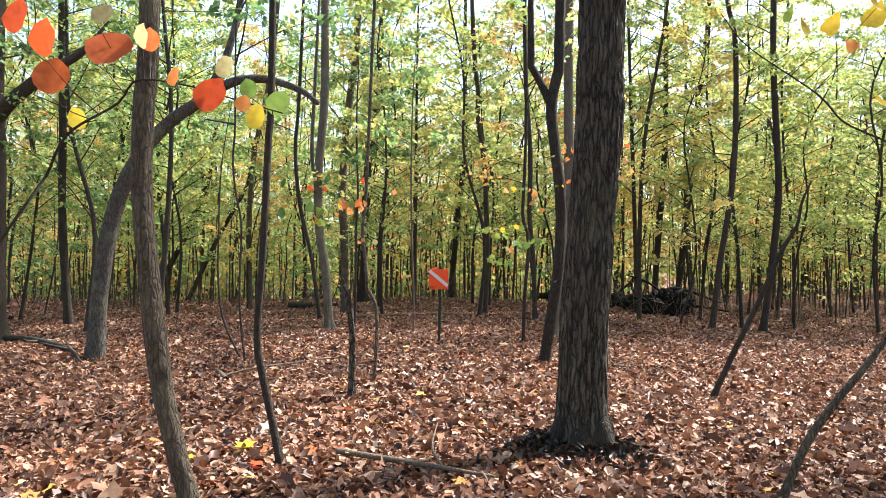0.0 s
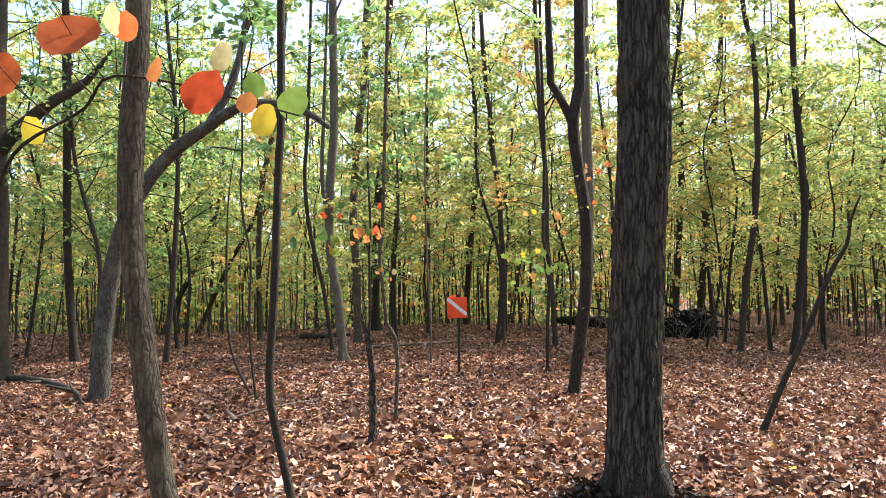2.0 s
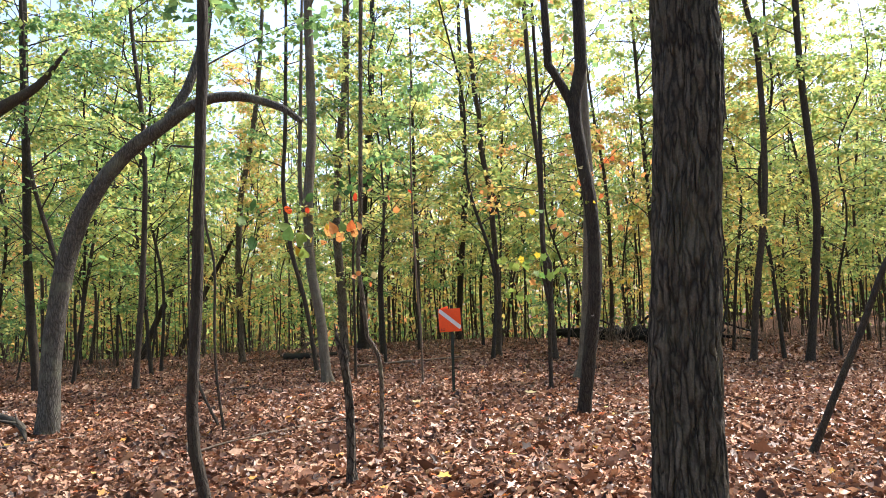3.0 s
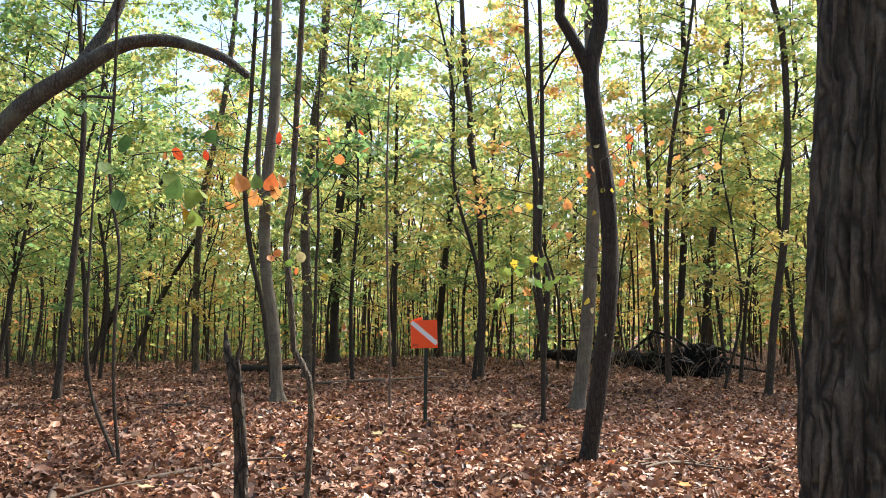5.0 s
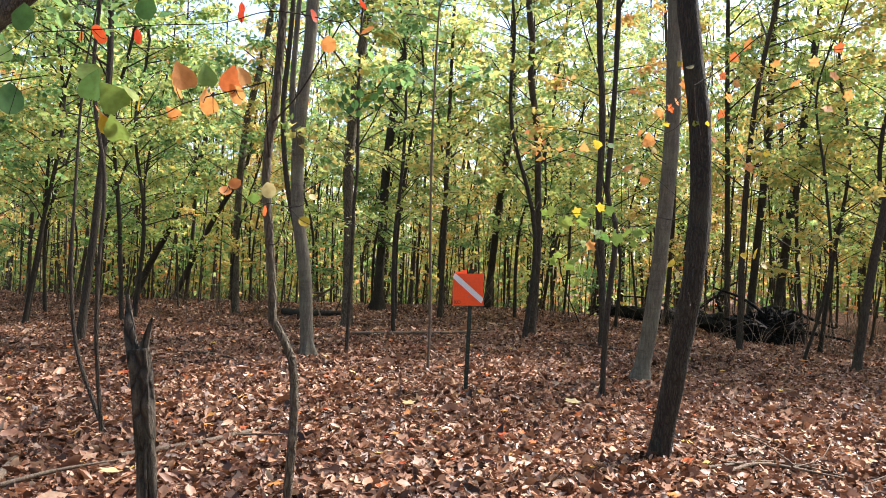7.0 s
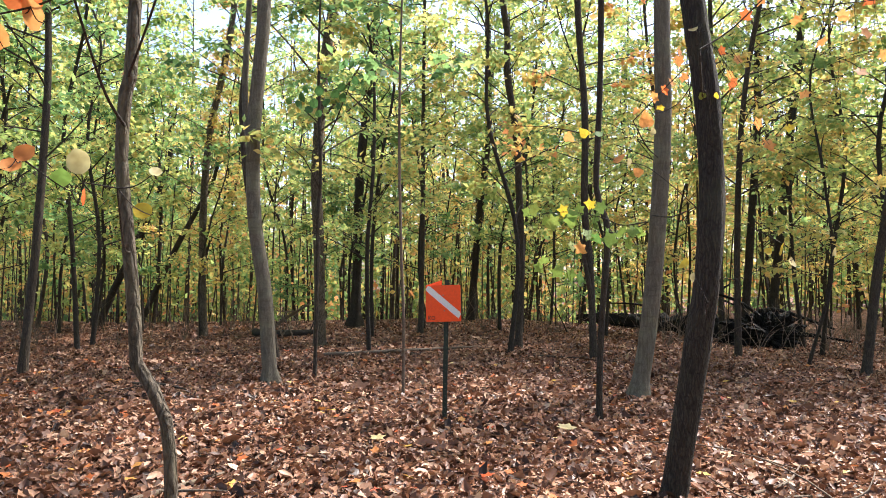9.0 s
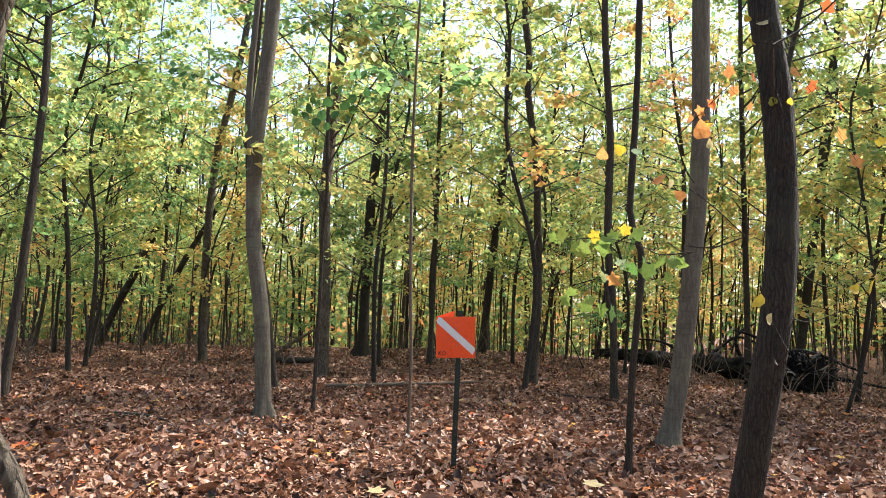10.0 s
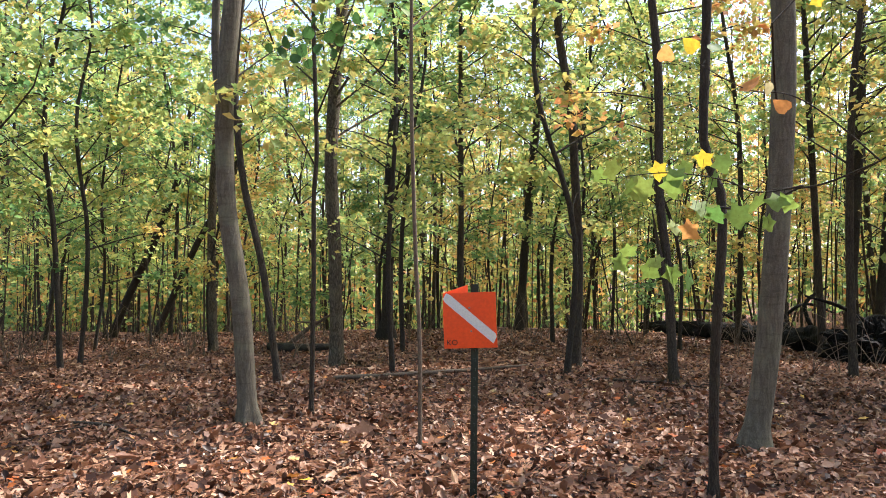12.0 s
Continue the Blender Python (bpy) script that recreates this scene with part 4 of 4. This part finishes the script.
fallen("fallen_stick", "dark crooked branch lying on the leaves", on_ground([(-8.1, 1.12), (-7.08, 0.31), (-5.67, -1.2), (-4.71, -2.65)], 0.07), [0.06, 0.05, 0.015], BARK_DARK, seed=5, snags=4)
fallen("fallen_stick", "bare stick lying beside the bowed tree", on_ground([(-4.96, -2.77), (-4.47, -2.49), (-3.98, -2.25)], 0.03), [0.02, 0.018, 0.008], BARK_PALE, seed=6)
fallen("fallen_stick", "pale branch on the leaves", on_ground([(-1.96, -3.33), (-1.63, -2.81), (-1.3, -2.07)], 0.03), [0.025, 0.02, 0.01], BARK_PALE, seed=7, snags=2)
fallen("fallen_stick", "pale forked branch leaning in the undergrowth", [(-4.9, 10.8, -0.1), (-4.4, 10.6, 0.25), (-3.8, 10.4, 0.6)], [0.05, 0.04, 0.02], BARK_PALE, seed=8, snags=3)
fallen("fallen_stick", "thin stick on the leaves", on_ground([(1.07, 5.42), (1.73, 5.22), (2.51, 4.92)], 0.03), [0.02, 0.016, 0.006], BARK_BROWN, seed=9, snags=2)
fallen("fallen_stick", "thin bent stick on the leaves", on_ground([(1.84, -2.43), (2.45, -2.05), (3.09, -2.4)], 0.03), [0.014, 0.012, 0.005], BARK_PALE, seed=10, snags=2)


fallen("fallen_stick", "thick weathered stick lying on the leaves", on_ground([(-2.2, -4.25), (-2.42, -3.8), (-2.6, -3.4)], 0.03), [0.035, 0.03, 0.015], BARK_PALE, seed=11, snags=1)
fallen("fallen_stick", "bare forked stick lying beside a tree", on_ground([(1.97, -2.5), (2.3, -2.2), (2.82, -2.35)], 0.04), [0.016, 0.014, 0.006], BARK_PALE, seed=12, snags=3)
fallen("fallen_stick", "thin bare stick lying on the leaves", on_ground([(2.05, -2.1), (2.4, -1.7), (2.7, -1.15)], 0.04), [0.012, 0.01, 0.005], BARK_PALE, seed=13, snags=1)
fallen("fallen_stick", "thin dark stick lying on the leaves", on_ground([(-3.95, 2.1), (-3.5, 1.9), (-3.0, 1.5)], 0.03), [0.018, 0.016, 0.007], BARK_BROWN, seed=14, snags=1)


def fallen_log():
    """A long rotten trunk with its upturned root plate."""
    x0, y0 = 6.15, 9.75
    z0 = ground_z(x0, y0)
    log = thing("fallen_log", (x0, y0, z0), "rotten black fallen trunk with an upturned root plate", "log")
    pts = [(0, 0, 0.3), (-0.9, 1.7, 0.3), (-1.9, 4.0, 0.26), (-3.2, 6.6, 0.2)]
    mesh_object("stem", *tube(pts, [0.19, 0.2, 0.17, 0.09], 22, 110, 0, 0.7, 0.05, 4), CHARRED, log)
    rng = np.random.default_rng(4)
    bm = bmesh.new()
    bmesh.ops.create_icosphere(bm, subdivisions=5, radius=1.0)
    for v in bm.verts:
        k = 1 + 0.5 * noise.noise(v.co * 2.0) + 0.42 * noise.noise(v.co * 5) + 0.3 * noise.noise(v.co * 11) + 0.12 * noise.noise(v.co * 24)
        v.co = Vector((v.co.x * 0.66, v.co.y * 0.4, v.co.z * 0.42)) * k + Vector((0.0, -0.12, 0.26))
    part("root_plate", bm, CHARRED, log, "black earth-caked root plate")
    for i in range(11):
        a = rng.uniform(0, 2 * math.pi)
        e = np.array([rng.uniform(0.4, 0.72) * math.cos(a), -0.25 + rng.normal(0, 0.15), 0.26 + 0.38 * abs(math.sin(a)) * (1 if rng.random() < 0.7 else -0.5)])
        mesh_object("root", *tube([(0.1 * math.cos(a), -0.1, 0.3), (e * 0.6 + np.array([0, 0, 0.14])), e], [0.04, 0.022, 0.004], 6, 8, 0, 0.4, 0, i), CHARRED, log)
    for p, q, r, s in (((-0.2, 0.7, 0.5), (0.7, 1.4, 0.73), (2.1, 1.5, 0.3), 0.06), ((-0.5, 1.6, 0.4), (-0.6, 1.8, 0.95), (-0.1, 2.0, 1.3), 0.05), ((-0.9, 3.0, 0.4), (-0.2, 3.2, 0.9), (0.6, 3.6, 0.7), 0.045),
                       ((0.1, -0.1, 0.5), (-0.5, 0.1, 0.95), (-1.1, 0.2, 1.15), 0.045), ((-1.2, 3.6, 0.3), (-1.9, 3.4, 0.7), (-2.7, 3.5, 0.75), 0.04), ((0.2, 0.0, 0.3), (1.0, 0.3, 0.25), (1.9, 0.2, 0.12), 0.06)):
        mesh_object("limb", *tube([p, q, r], [s, s * 0.8, s * 0.4], 8, 14, 0, 0.3, 0, 3), CHARRED, log)


fallen_log()


# ---- leafy twigs that hang over the way ----
def leafy_twig(label, y, twig, leaves, seed, thick=0.006, shift=(0.0, 0.0), root=None, shape="heart", turns=(35, 145, 50, 70)):
    """A twig in the plane y with big hanging leaves: each leaf is (x, z, length, tint)."""
    rng = random.Random(seed)
    twig = [(x + shift[0], z + shift[1]) for x, z in twig]
    leaves = [(x + shift[0], z + shift[1], size, tint) for x, z, size, tint in leaves]
    x0, z0 = twig[0]
    base = thing("leafy_twig", (x0, y, z0), label, "twig")
    pts = [(x - x0, 0.04 * math.sin(3 * i + seed), z - z0) for i, (x, z) in enumerate(twig)]
    mesh_object("stem", *tube(pts, [thick, thick * 0.7, 0.002], 7, 30, 0, 0.2, 0, seed), BARK_DARK, base)
    if root:                                      # the bough that it grows from
        q = Vector(root) - Vector((x0, y, z0))
        bend = q * 0.5 + Vector((0, 0, -0.05))
        mesh_object("bough", *tube([q, bend, Vector(pts[0])], [thick * 1.8, thick * 1.4, thick], 7, 16, 0, 0.2, 0, seed), BARK_DARK, base)
    curve = spline(pts, 60)
    tv, tf = leaf_shape(shape)
    for x, z, size, tint in leaves:
        off = Vector((0, rng.uniform(-0.08, 0.08), 0))
        spot = Vector((x - x0, 0, z - z0)) + off
        near = Vector(curve[int(np.argmin(np.linalg.norm(curve - np.array(spot), axis=1)))])
        turn = Euler((radians(rng.uniform(turns[0], turns[1])), radians(rng.uniform(-turns[2], turns[2])), radians(rng.uniform(-turns[3], turns[3])))).to_matrix()
        verts = [spot + turn @ (Vector((vx, (vy - 0.5), vz + 0.06 * math.sin(4 * vy + seed))) * size * 1.0) for vx, vy, vz in tv]
        blade = mesh_object("leaf", verts, tf, TINTS[tint], base)
        stalk_end = verts[0]
        mid = (near + stalk_end) / 2 + Vector((0, 0, -0.01))
        mesh_object("leaf_stalk", *tube([near, mid, stalk_end], [0.0018, 0.0012, 0.001], 4, 6), BARK_DARK, blade)
    return base


leafy_twig("bare dark twig with big red and orange autumn leaves", -10.6,
           [(-0.688, 1.65), (-0.591, 1.764), (-0.478, 1.861), (-0.397, 1.918), (-0.266, 1.911), (-0.136, 1.871), (0.01, 1.832)],
           [(-0.646, 2.026, 0.11, "r"), (-0.657, 1.933, 0.115, "c"), (-0.456, 1.994, 0.14, "c"), (-0.539, 2.026, 0.09, "o"), (-0.375, 2.036, 0.075, "p"), (-0.168, 1.866, 0.105, "r"), (-0.051, 1.813, 0.08, "y"), (-0.153, 1.96, 0.07, "p"), (-0.283, 1.924, 0.06, "o"), (-0.794, 2.123, 0.11, "r"), (-0.622, 1.828, 0.07, "y"), (-0.01, 1.867, 0.08, "l"), (-0.104, 1.912, 0.06, "l"), (-0.4, 2.056, 0.07, "c"), (-0.474, 2.088, 0.07, "p"), (-0.087, 1.848, 0.05, "o")],
           1, 0.0045, root=(-1.75, -10.75, 0.05), shape="round", turns=(60, 120, 35, 30))
leafy_twig("thin twig with scattered red and orange leaves", -5.5,
           [(-0.18, 2.132), (-0.384, 2.141), (-0.588, 2.123), (-0.774, 2.088), (-1.028, 2.092), (-1.197, 2.057)],
           [(-1.028, 2.088, 0.075, "r"), (-0.878, 2.076, 0.055, "r"), (-0.508, 2.154, 0.07, "r"), (-0.261, 2.137, 0.05, "r"), (-1.091, 2.077, 0.04, "o"), (-0.387, 2.19, 0.05, "o"), (-0.205, 2.044, 0.06, "o"), (-0.077, 2.083, 0.055, "o"), (-0.103, 2.182, 0.04, "r"), (-0.864, 2.175, 0.08, "g"), (-1.29, 2.131, 0.1, "g"), (-1.389, 2.013, 0.1, "l"), (-1.287, 1.84, 0.11, "g")],
           2, 0.0022, root=(-0.578, -4.92, 1.884), shape="round")
leafy_twig("slender twig hung with orange and yellow leaves", -5.45,
           [(-0.423, 1.928), (-0.537, 1.91), (-0.682, 1.852), (-0.814, 1.815), (-0.98, 1.783), (-1.08, 1.762)],
           [(-0.724, 1.919, 0.1, "o"), (-0.682, 1.929, 0.09, "o"), (-0.558, 1.948, 0.085, "c"), (-0.489, 1.938, 0.06, "o"), (-0.924, 1.857, 0.11, "l"), (-0.845, 1.847, 0.05, "y"), (-0.947, 1.8, 0.06, "o"), (-0.781, 1.838, 0.05, "o"), (-0.609, 1.873, 0.05, "o"), (-1.07, 1.96, 0.09, "l"), (-1.018, 1.904, 0.1, "g"), (-0.891, 1.882, 0.08, "l"), (-0.652, 1.877, 0.08, "o"), (-0.538, 1.902, 0.07, "o"), (-0.725, 1.942, 0.04, "y"), (-0.898, 1.752, 0.09, "l"), (-0.614, 1.94, 0.07, "g"), (-0.942, 1.767, 0.06, "y")],
           12, 0.0026, root=(-0.58, -4.92, 1.75), shape="heart")
leafy_twig("short twig with a few pale and yellow leaves", -5.45,
           [(-0.329, 1.522), (-0.394, 1.53), (-0.442, 1.519), (-0.526, 1.584)],
           [(-0.386, 1.57, 0.055, "p"), (-0.28, 1.476, 0.045, "y"), (-0.502, 1.588, 0.045, "o"), (-0.426, 1.507, 0.04, "c"), (-0.46, 1.546, 0.05, "l"), (-0.258, 1.559, 0.03, "p"), (-0.535, 1.564, 0.045, "o")],
           3, 0.0016, root=(-0.555, -4.92, 1.4), shape="round")
leafy_twig("twig with orange maple leaves", -2.5,
           [(1.606, 2.649), (1.809, 2.791), (2.077, 3.023), (2.281, 2.938), (2.482, 2.914), (2.747, 2.973)],
           [(1.976, 2.967, 0.1, "o"), (1.814, 2.474, 0.085, "c"), (1.971, 2.247, 0.08, "o"), (2.007, 2.108, 0.085, "o"), (2.068, 2.546, 0.07, "p"), (2.14, 2.214, 0.06, "y"), (2.551, 2.757, 0.09, "o"), (1.918, 2.352, 0.07, "c"), (2.148, 2.819, 0.08, "o"), (2.284, 2.687, 0.08, "o"), (2.598, 2.966, 0.09, "c"), (2.488, 2.513, 0.08, "o"), (2.383, 2.827, 0.08, "o"), (1.892, 2.879, 0.08, "c"), (2.221, 2.407, 0.07, "o"), (2.065, 2.721, 0.08, "c"), (2.636, 2.618, 0.08, "o"), (2.357, 2.339, 0.07, "y")],
           5, 0.005, root=(1.72, -2.25, 2.35), shape="lobed")
leafy_twig("thin shoot with two yellow leaves beside a dark trunk", -2.47,
           [(1.961, 1.386), (2.129, 1.449), (2.281, 1.484), (2.432, 1.509)],
           [(2.061, 1.514, 0.07, "y"), (2.13, 1.439, 0.06, "p"), (2.365, 1.5, 0.05, "p"), (1.993, 1.498, 0.05, "y")],
           14, 0.002, root=(1.72, -2.28, 1.38), shape="heart")
leafy_twig("small shoots with pale leaves on a dark trunk", -2.42,
           [(1.711, 2.17), (1.684, 2.348), (1.663, 2.527), (1.623, 2.814)],
           [(1.623, 2.828, 0.06, "p"), (1.561, 2.735, 0.06, "y"), (1.665, 2.427, 0.05, "l"), (1.585, 2.218, 0.05, "y"), (1.752, 2.427, 0.04, "y"), (1.538, 2.85, 0.04, "y")],
           15, 0.002, root=(1.715, -2.25, 2.2), shape="heart")
leafy_twig("broad orange leaf on a thin twig", -2.05,
           [(1.5, 2.387), (1.435, 2.386), (1.386, 2.385)],
           [(1.394, 2.342, 0.1, "o"), (1.438, 2.269, 0.05, "p"), (1.321, 2.384, 0.05, "o")],
           16, 0.002, root=(1.69, -2.2, 2.6), shape="heart")
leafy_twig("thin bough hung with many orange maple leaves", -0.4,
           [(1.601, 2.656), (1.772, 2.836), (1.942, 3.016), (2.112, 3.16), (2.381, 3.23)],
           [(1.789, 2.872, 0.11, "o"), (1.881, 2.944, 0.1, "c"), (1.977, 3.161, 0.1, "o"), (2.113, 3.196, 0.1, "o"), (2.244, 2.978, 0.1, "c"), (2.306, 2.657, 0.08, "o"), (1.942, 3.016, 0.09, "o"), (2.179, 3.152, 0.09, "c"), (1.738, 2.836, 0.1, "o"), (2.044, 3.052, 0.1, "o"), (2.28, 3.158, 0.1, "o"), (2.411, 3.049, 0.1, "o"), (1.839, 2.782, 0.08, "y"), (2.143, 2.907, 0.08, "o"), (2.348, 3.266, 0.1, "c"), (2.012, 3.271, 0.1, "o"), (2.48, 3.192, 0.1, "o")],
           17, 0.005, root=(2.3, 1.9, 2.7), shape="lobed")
leafy_twig("branch with broad dark green leaves", 2.0,
           [(-1.303, 3.587), (-1.529, 3.531), (-1.755, 3.445), (-1.983, 3.358)],
           [(-1.87, 3.427, 0.13, "g"), (-1.74, 3.359, 0.13, "g"), (-1.579, 3.359, 0.12, "g"), (-1.499, 3.485, 0.13, "g"), (-1.793, 3.273, 0.12, "g"), (-1.404, 3.542, 0.12, "g"), (-1.923, 3.33, 0.12, "g"), (-1.672, 3.502, 0.13, "g"), (-1.846, 3.531, 0.11, "g"), (-1.533, 3.617, 0.12, "g"), (-1.248, 3.645, 0.12, "g"), (-1.689, 3.244, 0.1, "g"), (-1.381, 3.416, 0.11, "g"), (-2.042, 3.387, 0.1, "g"), (-1.618, 3.588, 0.12, "g"), (-1.463, 3.33, 0.1, "g")],
           18, 0.006, root=(-1.81, 2.65, 2.9), shape="round")
leafy_twig("spray of green leaves edged with yellow", -0.5,
           [(1.721, 1.794), (1.501, 1.768), (1.335, 1.828), (1.053, 1.876), (0.707, 1.836)],
           [(0.719, 1.872, 0.118, "l"), (0.765, 1.889, 0.126, "l"), (0.86, 1.802, 0.109, "l"), (0.889, 1.801, 0.141, "l"), (0.935, 1.789, 0.141, "l"), (1.022, 1.894, 0.114, "y"), (1.078, 1.799, 0.143, "l"), (1.09, 1.846, 0.134, "l"), (1.153, 1.901, 0.112, "l"), (1.238, 1.941, 0.112, "y"), (1.29, 1.837, 0.124, "g"), (1.319, 1.913, 0.121, "l"), (1.094, 1.59, 0.101, "l"), (1.153, 1.572, 0.124, "o"), (1.216, 1.686, 0.134, "l"), (1.252, 1.683, 0.131, "l"), (1.291, 1.656, 0.129, "g"), (1.378, 1.705, 0.101, "g"), (1.395, 1.647, 0.143, "l"), (1.448, 1.702, 0.121, "l"), (1.501, 1.718, 0.149, "l"), (1.565, 1.614, 0.099, "l"), (1.597, 1.717, 0.132, "l"), (1.643, 1.717, 0.121, "l"), (0.807, 1.406, 0.106, "l"), (0.853, 1.468, 0.106, "l"), (0.97, 1.371, 0.120, "l"), (0.996, 1.412, 0.101, "l"), (1.072, 1.342, 0.149, "l"), (1.089, 1.351, 0.111, "l"), (1.154, 1.33, 0.138, "g")],
           6, 0.005, root=(1.44, 0.2, 1.75), shape="lobed")
leafy_twig("bare twig with a few yellow leaves", -9.74,
           [(2.282, 1.811), (2.135, 1.889), (1.987, 1.977), (1.858, 2.075), (1.62, 2.272), (1.491, 2.38)],
           [(1.815, 2.341, 0.075, "y"), (1.894, 2.331, 0.084, "y"), (2.002, 2.273, 0.053, "o"), (2.108, 2.4, 0.1, "y"), (2.093, 2.047, 0.089, "y"), (1.766, 2.4, 0.066, "l"), (2.049, 2.42, 0.08, "y")],
           9, 0.005, root=(2.826, -8.439, 1.017))
leafy_twig("small shoot with yellow leaves on a dark trunk", -2.93,
           [(1.541, 1.217), (1.471, 1.383), (1.43, 1.48)],
           [(1.422, 1.417, 0.065, "y"), (1.452, 1.348, 0.05, "p")],
           4, 0.003, root=(1.7, -2.32, 1.15))
leafy_twig("bare twig with a few orange leaves", -0.44,
           [(2.131, 1.93), (1.875, 2.145), (1.688, 2.282), (1.463, 2.311), (1.195, 2.479)],
           [(1.492, 2.331, 0.11, "o"), (1.64, 2.223, 0.09, "o"), (1.561, 2.301, 0.07, "p"), (1.184, 2.558, 0.09, "y"), (1.066, 2.528, 0.1, "o"), (1.332, 2.559, 0.08, "g")],
           7, 0.005, root=(2.172, 1.585, 2.011))


# ---- large leaves lying on top of the litter ----
def fallen_leaf(x, y, size, tint, turn, label):
    tv, tf = leaf_shape("lobed")
    verts = [(vx * size, (vy - 0.45) * size, (vz + 0.1 * vx * vx) * size) for vx, vy, vz in tv]
    ob = mesh_object("fallen_leaf", verts, tf, TINTS[tint], None, "", False)
    ob.matrix_basis = pose(x, y, ground_z(x, y) + 0.06, 6, -5, turn)
    tagged(ob, label, "leaf", "large fallen leaves")


fallen_leaf(-0.86, -7.98, 0.15, "y", 20, "large yellow maple leaf lying on brown litter")
fallen_leaf(-0.18, -8.1, 0.1, "p", 110, "pale leaf lying on brown litter beside a stick")
fallen_leaf(-1.12, -8.24, 0.08, "y", 80, "small yellow leaf lying on brown litter")
fallen_leaf(-0.66, -8.42, 0.1, "r", 140, "red maple leaf lying on brown litter")
fallen_leaf(1.06, -0.44, 0.17, "p", 60, "large pale maple leaf lying on brown litter")
fallen_leaf(-0.46, -0.98, 0.14, "p", 10, "large pale curled leaf lying on brown litter")
fallen_leaf(0.94, -5.5, 0.12, "o", 200, "orange maple leaf lying on brown litter")
fallen_leaf(0.41, -2.03, 0.1, "r", 300, "red maple leaf lying on brown litter")
fallen_leaf(-1.05, 0.06, 0.1, "y", 240, "yellow maple leaf lying on brown litter")
fallen_leaf(-1.78, -3.78, 0.13, "p", 170, "large pale maple leaf lying on brown litter")
fallen_leaf(2.09, -3.24, 0.11, "o", 30, "orange maple leaf lying on brown litter")
